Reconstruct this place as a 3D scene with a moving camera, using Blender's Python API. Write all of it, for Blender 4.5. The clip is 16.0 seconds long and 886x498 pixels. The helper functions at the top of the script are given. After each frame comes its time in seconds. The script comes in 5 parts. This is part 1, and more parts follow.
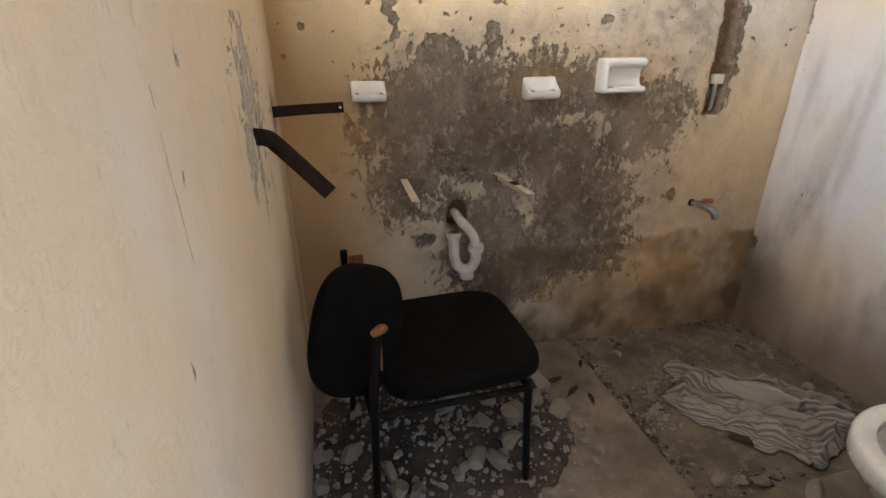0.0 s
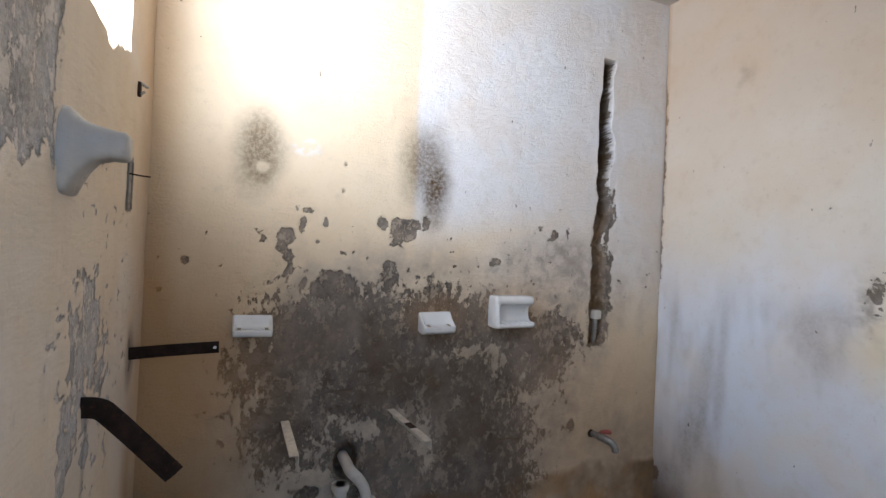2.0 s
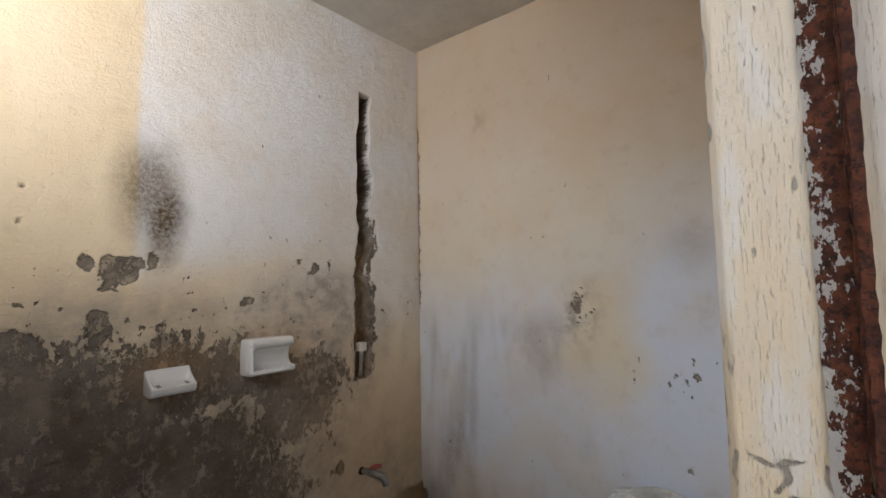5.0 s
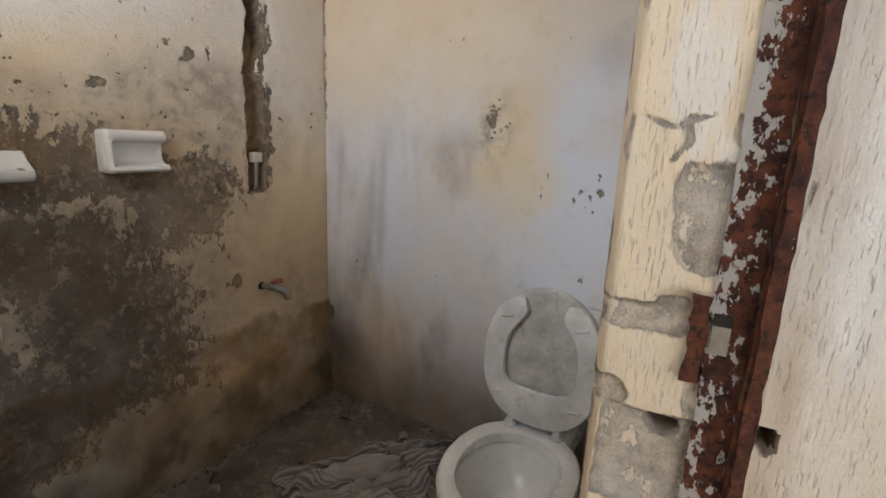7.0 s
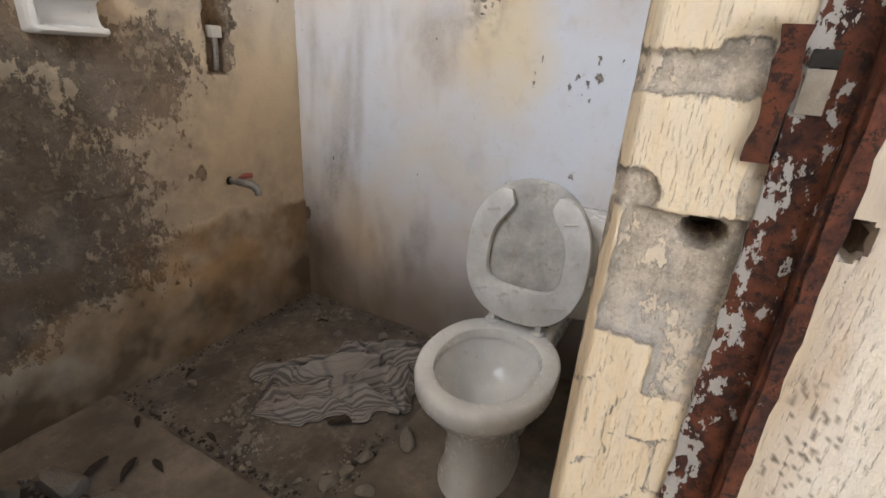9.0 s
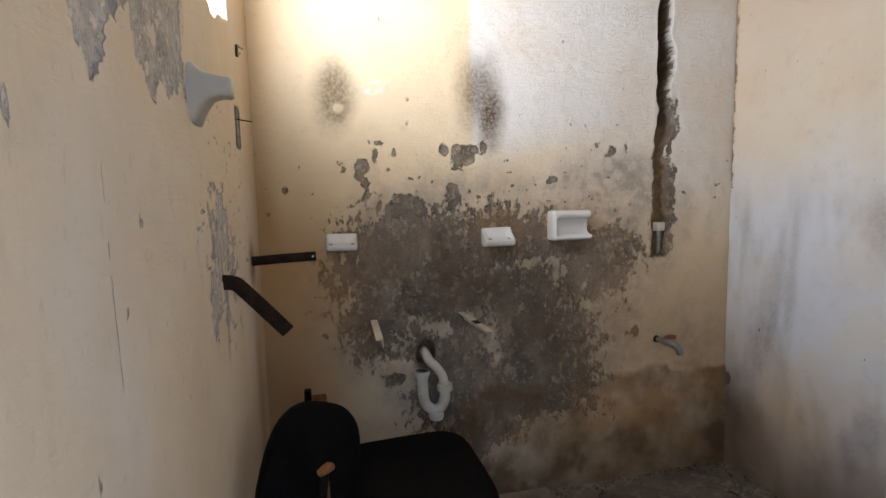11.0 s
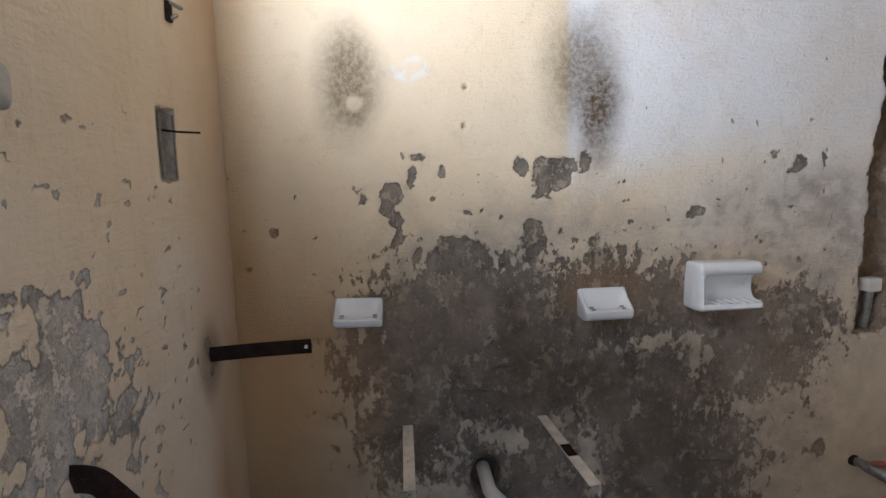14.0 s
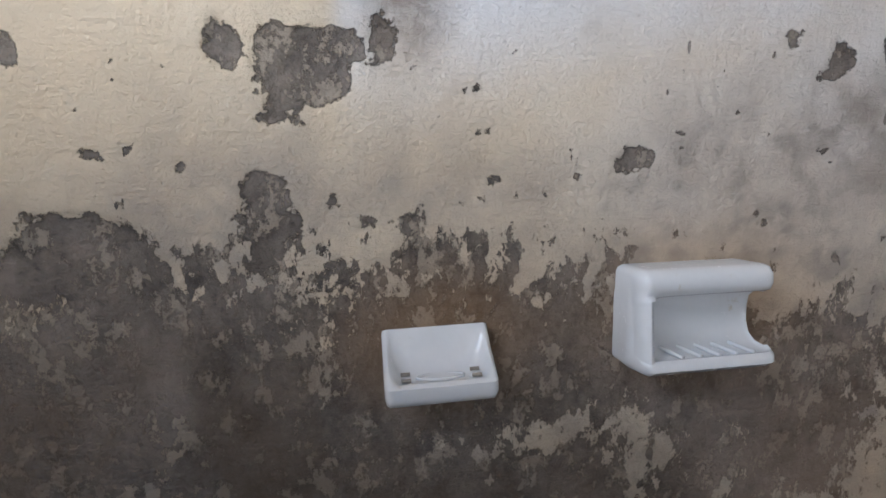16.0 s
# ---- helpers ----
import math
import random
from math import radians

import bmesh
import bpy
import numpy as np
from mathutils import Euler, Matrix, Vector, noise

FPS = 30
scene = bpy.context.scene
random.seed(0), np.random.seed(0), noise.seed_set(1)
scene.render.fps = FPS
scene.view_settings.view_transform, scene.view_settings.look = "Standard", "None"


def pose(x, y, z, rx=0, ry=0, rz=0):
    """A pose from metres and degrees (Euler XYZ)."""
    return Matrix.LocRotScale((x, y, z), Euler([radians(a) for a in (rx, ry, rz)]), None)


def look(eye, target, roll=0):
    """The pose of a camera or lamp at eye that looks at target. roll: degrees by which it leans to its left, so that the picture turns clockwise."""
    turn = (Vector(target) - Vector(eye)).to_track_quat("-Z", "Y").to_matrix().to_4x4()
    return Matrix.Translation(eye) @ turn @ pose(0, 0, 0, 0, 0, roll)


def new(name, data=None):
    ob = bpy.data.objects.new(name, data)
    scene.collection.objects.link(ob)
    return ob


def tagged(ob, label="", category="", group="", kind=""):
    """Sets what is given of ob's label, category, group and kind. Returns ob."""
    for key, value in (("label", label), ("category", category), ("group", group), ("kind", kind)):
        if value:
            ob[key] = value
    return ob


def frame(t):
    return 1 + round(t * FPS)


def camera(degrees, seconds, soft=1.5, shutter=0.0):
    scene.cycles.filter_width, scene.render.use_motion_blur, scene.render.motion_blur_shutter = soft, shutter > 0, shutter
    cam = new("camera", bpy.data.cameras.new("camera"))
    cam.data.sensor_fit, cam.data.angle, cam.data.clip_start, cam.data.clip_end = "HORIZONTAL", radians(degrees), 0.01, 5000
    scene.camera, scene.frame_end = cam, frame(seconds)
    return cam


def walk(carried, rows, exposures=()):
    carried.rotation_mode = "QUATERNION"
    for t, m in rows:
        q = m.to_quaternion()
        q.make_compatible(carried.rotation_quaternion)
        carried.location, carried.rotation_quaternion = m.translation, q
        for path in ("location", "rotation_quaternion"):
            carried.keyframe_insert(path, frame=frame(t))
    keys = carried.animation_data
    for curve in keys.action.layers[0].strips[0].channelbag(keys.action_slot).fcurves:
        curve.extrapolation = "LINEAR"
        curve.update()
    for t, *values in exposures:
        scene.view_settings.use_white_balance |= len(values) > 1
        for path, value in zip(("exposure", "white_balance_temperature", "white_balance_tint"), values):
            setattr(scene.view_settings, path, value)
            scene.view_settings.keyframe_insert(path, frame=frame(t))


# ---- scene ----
cam = camera(86.9, 16.0)
PATH = [
    (0, (0.187, 0.124, 1.338), (0.602, 1.916, 0.555), -0.4),
    (0.5, (0.2, 0.155, 1.362), (0.568, 2.007, 0.702), -1.4),
    (1, (0.252, 0.186, 1.408), (0.643, 2.104, 1.002), -1.6),
    (1.5, (0.277, 0.195, 1.439), (0.827, 2.11, 1.271), 1.6),
    (2, (0.252, 0.232, 1.470), (1.076, 2.054, 1.489), 2.5),
    (2.5, (0.245, 0.250, 1.494), (1.348, 1.914, 1.619), 2.4),
    (3, (0.250, 0.236, 1.534), (1.486, 1.782, 1.827), 0.7),
    (3.5, (0.267, 0.217, 1.571), (1.621, 1.628, 1.991), -0.5),
    (3.7, (0.272, 0.223, 1.578), (1.685, 1.578, 1.992), -0.5),
    (5.8, (0.452, 0.3, 1.427), (2.036, 1.518, 1.339), 1.0),
    (6, (0.476, 0.309, 1.417), (2.07, 1.505, 1.255), 1.5),
    (6.4, (0.494, 0.298, 1.355), (2.148, 1.388, 1.078), 1.8),
    (6.5, (0.495, 0.294, 1.345), (2.152, 1.365, 1.023), 2.4),
    (7, (0.509, 0.277, 1.307), (2.201, 1.244, 0.86), 2.2),
    (7.5, (0.534, 0.279, 1.264), (2.231, 1.175, 0.701), 2.6),
    (8, (0.555, 0.294, 1.227), (2.253, 1.134, 0.586), 4.3),
    (8.5, (0.573, 0.306, 1.204), (2.265, 1.111, 0.504), 5.3),
    (9, (0.58, 0.302, 1.185), (2.225, 1.147, 0.425), 3.9),
    (9.5, (0.526, 0.284, 1.217), (2.059, 1.36, 0.515), 3.0),
    (10, (0.372, 0.21, 1.294), (1.576, 1.718, 0.768), 0.6),
    (10.2, (0.307, 0.142, 1.328), (1.326, 1.809, 0.9), -0.4),
    (12.3, (0.314, -0.076, 1.366), (0.497, 1.915, 1.303), -1.5),
    (12.5, (0.316, 0.025, 1.396), (0.523, 2.013, 1.344), -1.6),
    (13, (0.305, 0.244, 1.394), (0.589, 2.221, 1.307), -1.6),
    (13.5, (0.372, 0.528, 1.437), (0.493, 2.518, 1.279), -1.4),
    (14, (0.447, 0.691, 1.519), (0.618, 2.667, 1.263), -1.1),
    (14.5, (0.479, 0.917, 1.496), (0.712, 2.884, 1.22), -0.9),
    (14.6, (0.502, 0.967, 1.492), (0.75, 2.933, 1.223), -1.1),
    (15, (0.574, 1.125, 1.516), (1.059, 3.042, 1.216), -1.8),
    (15.5, (0.714, 1.263, 1.498), (1.182, 3.179, 1.169), -1.4),
    (16, (0.915, 1.351, 1.417), (1.22, 3.308, 1.139), -1.2),
]
WINDOW_W, SKY = 10.5, 0.15
EXPOSURES = [(0, 1.7, 6600, 10), (1.5, 1.45, 5700, 10), (2.5, 0.9, 5200, 10), (3.7, 0.5, 5350, 10), (5.8, 0.75, 6400, 10), (7, 0.98, 6400, 10), (9, 1.52, 6300, 10), (9.5, 1.75, 6200, 10), (10.2, 1.6, 6050, 10), (12.3, 0.8, 5900, 10), (14, 1.0, 5400, 10), (15.5, 1.12, 5250, 10), (16, 1.2, 5200, 10)]
walk(cam, [(t, look(eye, target, roll)) for t, eye, target, roll in PATH], EXPOSURES)

# ---------------------------------------------------------------- light
world = bpy.data.worlds.new("world")
scene.world = world
world.use_nodes = True
wn = world.node_tree
sky = wn.nodes.new("ShaderNodeTexSky")
sky.sky_type, sky.sun_disc = "NISHITA", False
sky.sun_elevation, sky.sun_rotation = radians(40), radians(73)
wn.nodes["Background"].inputs["Strength"].default_value = SKY
wn.links.new(sky.outputs["Color"], wn.nodes["Background"].inputs["Color"])
sun = new("sun", bpy.data.lights.new("sun", "SUN"))
sun.data.energy, sun.data.angle, sun.data.color = 5.0, radians(0.5), (1.0, 0.95, 0.87)
sun.matrix_world = look((5.0, 1.5, 4.4), (0, 0, 0))
window_light = new("window_light", bpy.data.lights.new("window_light", "AREA"))
window_light.data.shape, window_light.data.size, window_light.data.size_y = "RECTANGLE", 0.9, 0.5
window_light.data.energy, window_light.data.color = WINDOW_W, (1.0, 0.97, 0.92)
window_light.matrix_world = look((-0.15, 1.09, 2.17), (0.62, 1.95, 2.62))
window_light.data.spread = radians(130)

sky_light = new("window_skylight", bpy.data.lights.new("window_skylight", "AREA"))
sky_light.data.shape, sky_light.data.size, sky_light.data.size_y = "RECTANGLE", 0.9, 0.5
sky_light.data.energy, sky_light.data.color = 1.5, (0.80, 0.90, 1.0)
sky_light.matrix_world = look((-0.10, 1.09, 2.19), (2.2, 0.55, 1.0))
sky_light.data.spread = radians(65)

# ---------------------------------------------------------------- noise fields
rng = np.random.default_rng(7)
TABLE = rng.random((256, 256))


def vnoise(x, y):
    xi, yi = np.floor(x).astype(int), np.floor(y).astype(int)
    fx, fy = x - xi, y - yi
    fx, fy = fx * fx * (3 - 2 * fx), fy * fy * (3 - 2 * fy)
    a, b = TABLE[xi % 256, yi % 256], TABLE[(xi + 1) % 256, yi % 256]
    c, d = TABLE[xi % 256, (yi + 1) % 256], TABLE[(xi + 1) % 256, (yi + 1) % 256]
    return (a * (1 - fx) + b * fx) * (1 - fy) + (c * (1 - fx) + d * fx) * fy


def fbm(x, y, scale, octaves=4, shift=0.0):
    """Noise from -1 to 1 with features of about 1/scale metres."""
    total, amp, norm = 0.0, 1.0, 0.0
    for k in range(octaves):
        c, s = math.cos(0.65 * k), math.sin(0.65 * k)
        total = total + amp * (2 * vnoise((c * x - s * y) * scale + shift + 17.3 * k, (s * x + c * y) * scale + 31.7 * k + shift) - 1)
        norm += amp
        amp, scale = amp * 0.55, scale * 2.03
    return total / norm


def smooth(a, b, x):
    t = np.clip((x - a) / (b - a), 0, 1)
    return t * t * (3 - 2 * t)


def blob(u, v, cu, cv, ru, rv):
    """About the distance inside an ellipse, in metres; negative outside."""
    return (1 - np.sqrt(((u - cu) / ru) ** 2 + ((v - cv) / rv) ** 2)) * min(ru, rv)


def blobs(u, v, spots):
    out = np.full_like(u, -1.0)
    for s in spots:
        out = np.maximum(out, blob(u, v, *s))
    return out


# ---------------------------------------------------------------- materials
def material(name):
    m = bpy.data.materials.new(name)
    m.use_nodes = True
    return m, m.node_tree.nodes, m.node_tree.links, m.node_tree.nodes["Principled BSDF"]


def noise_node(n, l, scale, detail=5.0, rough=0.6, stretch=None):
    tc = n.new("ShaderNodeTexCoord")
    nz = n.new("ShaderNodeTexNoise")
    nz.inputs["Scale"].default_value, nz.inputs["Detail"].default_value, nz.inputs["Roughness"].default_value = scale, detail, rough
    if stretch:
        mp = n.new("ShaderNodeMapping")
        mp.inputs["Scale"].default_value = stretch
        l.new(tc.outputs["Object"], mp.inputs["Vector"])
        l.new(mp.outputs["Vector"], nz.inputs["Vector"])
    else:
        l.new(tc.outputs["Object"], nz.inputs["Vector"])
    return nz.outputs["Fac"]


def math_node(n, l, op, a, b=0.0, clamp=False):
    m = n.new("ShaderNodeMath")
    m.operation, m.use_clamp = op, clamp
    for i, v in ((0, a), (1, b)):
        if isinstance(v, (int, float)):
            m.inputs[i].default_value = v
        else:
            l.new(v, m.inputs[i])
    return m.outputs[0]


def remap(n, l, v, a, b, c=0.0, d=1.0):
    m = n.new("ShaderNodeMapRange")
    m.interpolation_type = "SMOOTHSTEP"
    for i, x in zip((1, 2, 3, 4), (a, b, c, d)):
        m.inputs[i].default_value = x
    l.new(v, m.inputs[0])
    return m.outputs[0]


def mix(n, l, fac, a, b, blend="MIX"):
    m = n.new("ShaderNodeMix")
    m.data_type, m.blend_type = "RGBA", blend
    for sock, v in ((m.inputs[0], fac), (m.inputs[6], a), (m.inputs[7], b)):
        if isinstance(v, (int, float)):
            sock.default_value = v
        elif isinstance(v, tuple):
            sock.default_value = (*v, 1)
        else:
            l.new(v, sock)
    return m.outputs[2]


def attribute(n, name):
    a = n.new("ShaderNodeAttribute")
    a.attribute_name = name
    return a.outputs["Fac"]


def bump(n, l, bsdf, height, distance, strength=1.0):
    b = n.new("ShaderNodeBump")
    b.inputs["Distance"].default_value, b.inputs["Strength"].default_value = distance, strength
    l.new(height, b.inputs["Height"])
    l.new(b.outputs["Normal"], bsdf.inputs["Normal"])


def simple(name, colour, rough=0.6, metal=0.0, vary=0.25, scale=14.0, dirt=None, dirt_amount=0.5, relief=0.0008):
    """A surface with two scales of tone, dirt in patches and fine relief."""
    m, n, l, bsdf = material(name)
    big, small = noise_node(n, l, scale), noise_node(n, l, scale * 9, 6)
    dark = tuple(c * (1 - vary) for c in colour)
    light = tuple(min(1, c * (1 + vary * 0.5)) for c in colour)
    c = mix(n, l, remap(n, l, big, 0.3, 0.7), dark, light)
    c = mix(n, l, remap(n, l, small, 0.35, 0.75, 0, vary), c, tuple(x * 0.6 for x in colour))
    if dirt:
        c = mix(n, l, remap(n, l, noise_node(n, l, scale * 2.3, 8, 0.7), 0.66 - dirt_amount * 0.3, 0.72, 0, 0.9), c, dirt)
    l.new(c, bsdf.inputs["Base Color"])
    l.new(remap(n, l, small, 0.2, 0.8, max(0.02, rough - 0.12), min(1, rough + 0.15)), bsdf.inputs["Roughness"])
    bsdf.inputs["Metallic"].default_value = metal
    bump(n, l, bsdf, small, relief)
    if max(colour) < 0.01:
        bsdf.inputs["Specular IOR Level"].default_value = 0.1
    return m


CREAM, WHITE, CEMENT = (0.73, 0.610, 0.44), (0.72, 0.72, 0.74), (0.146, 0.120, 0.098)


def plaster(name, cream=CREAM, white=WHITE, cement=CEMENT, fine=0.007, grain=(1, 1, 1), rough_relief=0.0022, zoom=1.0, pit=0.745, grit=120, streak=0.0):
    """Old limewash over cement render. Fields on the mesh: peel, pale, soot, ochre, and one for damp that also paints
    shade in recesses.
    """
    m, n, l, bsdf = material(name)
    n_big, n_mid, n_fine = noise_node(n, l, 2.2, 6), noise_node(n, l, 13 * zoom, 7, 0.65, grain), noise_node(n, l, 60 * zoom, 7, 0.7, grain)
    paint = mix(n, l, attribute(n, "pale"), cream, white)
    paint = mix(n, l, remap(n, l, n_big, 0.38, 0.68, 0, 0.30), paint, (0.62, 0.44, 0.24))
    paint = mix(n, l, remap(n, l, n_mid, 0.52, 0.78, 0, 0.28), paint, (0.45, 0.36, 0.26))
    paint = mix(n, l, remap(n, l, n_fine, 0.30, 0.42, 0.22, 0), paint, (0.33, 0.27, 0.21))
    g_mid, g_fine = noise_node(n, l, 16 * zoom ** 0.5, 7, 0.72), noise_node(n, l, grit, 6, 0.7)
    grey = mix(n, l, remap(n, l, g_mid, 0.32, 0.68), tuple(c * 0.52 for c in cement), tuple(c * 1.22 for c in cement))
    grey = mix(n, l, remap(n, l, g_fine, 0.52, 0.66, 0, 0.30), grey, tuple(c * 1.8 for c in cement))
    grey = mix(n, l, remap(n, l, g_fine, 0.46, 0.34, 0, 0.6), grey, tuple(c * 0.35 for c in cement))
    wob = math_node(n, l, "MULTIPLY", math_node(n, l, "SUBTRACT", n_fine, 0.5), fine * 4)
    wob2 = math_node(n, l, "MULTIPLY", math_node(n, l, "SUBTRACT", n_mid, 0.5), fine * 3)
    edge = math_node(n, l, "ADD", attribute(n, "peel"), math_node(n, l, "ADD", wob, wob2))
    tatter = math_node(n, l, "SUBTRACT", noise_node(n, l, 38, 8, 0.74, (1.0, 1.0, 0.62)), 0.5)
    edge = math_node(n, l, "ADD", edge, math_node(n, l, "MULTIPLY", math_node(n, l, "MULTIPLY", tatter, attribute(n, "ragged")), 0.26))
    bare = remap(n, l, edge, -0.0012, 0.0012)
    # Shadow under the paint's broken edge, painted as a thin dark line.
    lip = math_node(n, l, "MULTIPLY", remap(n, l, edge, -0.0012, 0.0006), remap(n, l, edge, 0.0045, 0.0008))
    pits = remap(n, l, noise_node(n, l, 34 * zoom, 2, 0.5, (1.0, 1.0, 0.55)), pit, pit + 0.02)
    bare = math_node(n, l, "MAXIMUM", bare, math_node(n, l, "MULTIPLY", pits, 0.8))
    wash = math_node(n, l, "MULTIPLY", attribute(n, "grime"), remap(n, l, n_mid, 0.25, 0.65, 0.35, 1.0), True)
    paint = mix(n, l, wash, paint, (0.33, 0.285, 0.24))
    grey = mix(n, l, remap(n, l, noise_node(n, l, 4.5, 6, 0.65), 0.44, 0.62, 0, 0.5), grey, tuple(min(0.5, 2.1 * c + 0.015) for c in cement))
    flecks = math_node(n, l, "MULTIPLY", remap(n, l, noise_node(n, l, 34, 9, 0.76, (1.0, 1.0, 0.7)), 0.53, 0.545), remap(n, l, noise_node(n, l, 7, 6, 0.7), 0.40, 0.47))
    grey = mix(n, l, math_node(n, l, "MULTIPLY", flecks, 0.85), grey, tuple(0.27 * c + 1.1 * d for c, d in zip(cream, cement)))
    bare = math_node(n, l, "MULTIPLY", bare, remap(n, l, n_mid, 0.35, 0.65, 1.0, 0.86))
    if streak:
        bare = math_node(n, l, "MAXIMUM", bare, remap(n, l, noise_node(n, l, 560, 4, 0.65, (1.0, 1.0, 0.10)), 0.60, 0.64, 0, streak))
        paint = mix(n, l, remap(n, l, noise_node(n, l, 150, 4, 0.6, (1.0, 1.0, 0.10)), 0.35, 0.65, 0, 0.30), paint, (0.72, 0.67, 0.60))
    c = mix(n, l, bare, paint, grey)
    c = mix(n, l, math_node(n, l, "MULTIPLY", lip, 0.28), c, tuple(0.35 * x for x in cement))
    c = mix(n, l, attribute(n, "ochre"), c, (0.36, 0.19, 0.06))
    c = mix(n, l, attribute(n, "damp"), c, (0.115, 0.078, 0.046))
    sooty = math_node(n, l, "MULTIPLY", attribute(n, "soot"), remap(n, l, n_fine, 0.34, 0.62, 0.68, 1.05), True)
    c = mix(n, l, sooty, c, (0.090, 0.055, 0.022))
    l.new(c, bsdf.inputs["Base Color"])
    bsdf.inputs["Roughness"].default_value = 0.82
    bsdf.inputs["Specular IOR Level"].default_value = 0.35
    h = math_node(n, l, "SUBTRACT", math_node(n, l, "MULTIPLY", n_fine, 0.35), math_node(n, l, "MULTIPLY", bare, 0.65))
    h = math_node(n, l, "ADD", h, math_node(n, l, "MULTIPLY", g_fine, 0.35))
    h = math_node(n, l, "SUBTRACT", h, math_node(n, l, "MULTIPLY", math_node(n, l, "MULTIPLY", bare, math_node(n, l, "SUBTRACT", 1.0, flecks)), 0.35))
    h = math_node(n, l, "ADD", h, math_node(n, l, "MULTIPLY", n_mid, 1.1))
    brush = noise_node(n, l, 70, 5, 0.65, (0.35, 0.35, 1.6))
    h = math_node(n, l, "ADD", h, math_node(n, l, "MULTIPLY", brush, 0.4))
    bump(n, l, bsdf, h, rough_relief * 3)
    return m


M_BACK = plaster("limewash_peeling", rough_relief=0.0021)
M_LEFT = plaster("limewash_cream", (0.74, 0.615, 0.46), cement=(0.46, 0.415, 0.37), fine=0.006, grain=(1, 1, 0.4), rough_relief=0.0014, pit=0.775)
M_RIGHT = plaster("limewash_faded", (0.70, 0.60, 0.45), (0.64, 0.66, 0.73), fine=0.010, rough_relief=0.0004)
M_JAMB = plaster("jamb_paint", (0.77, 0.645, 0.465), (0.78, 0.76, 0.73), (0.47, 0.41, 0.34), fine=0.0018, grain=(1, 1, 0.16), rough_relief=0.0006, zoom=4.0, pit=0.76, grit=420, streak=0.26)
M_CEIL = simple("ceiling_plaster", (0.52, 0.48, 0.43), 0.9, vary=0.22, scale=2.0, dirt=(0.42, 0.37, 0.31), dirt_amount=0.3, relief=0.002)
M_FLOOR = simple("dusty_cement", (0.23, 0.188, 0.145), 0.9, vary=0.45, scale=4.0, dirt=(0.13, 0.105, 0.08), dirt_amount=0.5, relief=0.003)
M_RECESS = simple("dirty_cement", (0.165, 0.135, 0.108), 0.9, vary=0.5, scale=5.0, dirt=(0.27, 0.24, 0.20), dirt_amount=0.5, relief=0.003)
M_DIRT = simple("rubble_dirt", (0.085, 0.067, 0.05), 0.95, vary=0.5, scale=12, relief=0.004)
M_STONE = simple("plaster_lump", (0.30, 0.26, 0.21), 0.9, vary=0.35, scale=18, dirt=(0.20, 0.17, 0.14), dirt_amount=0.5, relief=0.002)
M_CERAMIC = simple("white_ceramic", (0.70, 0.70, 0.70), 0.16, vary=0.05, scale=10, dirt=(0.55, 0.50, 0.42), dirt_amount=0.12, relief=0.0001)
# White ceramic coloured grey for the shade the towel post stands in.
M_SHADED_CERAMIC = simple("shaded_ceramic", (0.42, 0.40, 0.37), 0.35, vary=0.12, scale=12, dirt=(0.30, 0.27, 0.23), dirt_amount=0.3, relief=0.0002)
M_TOILET = simple("dusty_ceramic", (0.70, 0.69, 0.67), 0.20, vary=0.12, scale=6, dirt=(0.40, 0.35, 0.28), dirt_amount=0.12, relief=0.0001)
M_SEAT = simple("dirty_plastic", (0.62, 0.605, 0.585), 0.5, vary=0.2, scale=9, dirt=(0.38, 0.33, 0.27), dirt_amount=0.35, relief=0.0003)
M_LID = simple("grimy_plastic", (0.47, 0.45, 0.42), 0.55, vary=0.3, scale=12, dirt=(0.28, 0.23, 0.17), dirt_amount=0.4, relief=0.0003)
M_PVC = simple("old_pvc", (0.62, 0.58, 0.52), 0.4, vary=0.15, scale=20, dirt=(0.35, 0.28, 0.2), dirt_amount=0.3, relief=0.0003)
M_BLACK = simple("black_cloth", (0.005, 0.0045, 0.004), 0.95, vary=0.4, scale=20, relief=0.001)
M_BLACKM = simple("black_steel", (0.007, 0.006, 0.006), 0.5, vary=0.4, scale=25, dirt=(0.09, 0.035, 0.015), dirt_amount=0.25)
M_RUSTDARK = simple("dark_rust", (0.024, 0.014, 0.010), 0.75, vary=0.5, scale=40, dirt=(0.07, 0.028, 0.014), dirt_amount=0.3, relief=0.001)
M_GALV = simple("painted_angle", (0.66, 0.60, 0.51), 0.6, vary=0.2, scale=30, dirt=(0.16, 0.10, 0.06), dirt_amount=0.2)
M_BRASS = simple("grey_metal", (0.30, 0.29, 0.27), 0.4, 0.7, vary=0.3, scale=40, dirt=(0.15, 0.10, 0.07))
M_RED = simple("faded_red", (0.30, 0.07, 0.05), 0.5, vary=0.3, scale=40)
M_ORANGE = simple("orange_rust", (0.24, 0.09, 0.03), 0.8, vary=0.4, scale=50)
# Near-black for solid pieces that stand for the shade inside openings.
M_DARK = simple("void_shade", (0.02, 0.017, 0.014), 0.95, vary=0.3)
M_LEAF = simple("dry_leaf", (0.045, 0.030, 0.02), 0.8, vary=0.4, scale=60)
M_GROUND = simple("yard_earth", (0.33, 0.28, 0.21), 0.95, vary=0.3, scale=1.2, dirt=(0.2, 0.17, 0.12))
M_OUTER = simple("outside_plaster", (0.80, 0.78, 0.74), 0.9, vary=0.2, scale=3.0)

M_RUSTDARK.node_tree.nodes["Principled BSDF"].inputs["Specular IOR Level"].default_value = 0.12

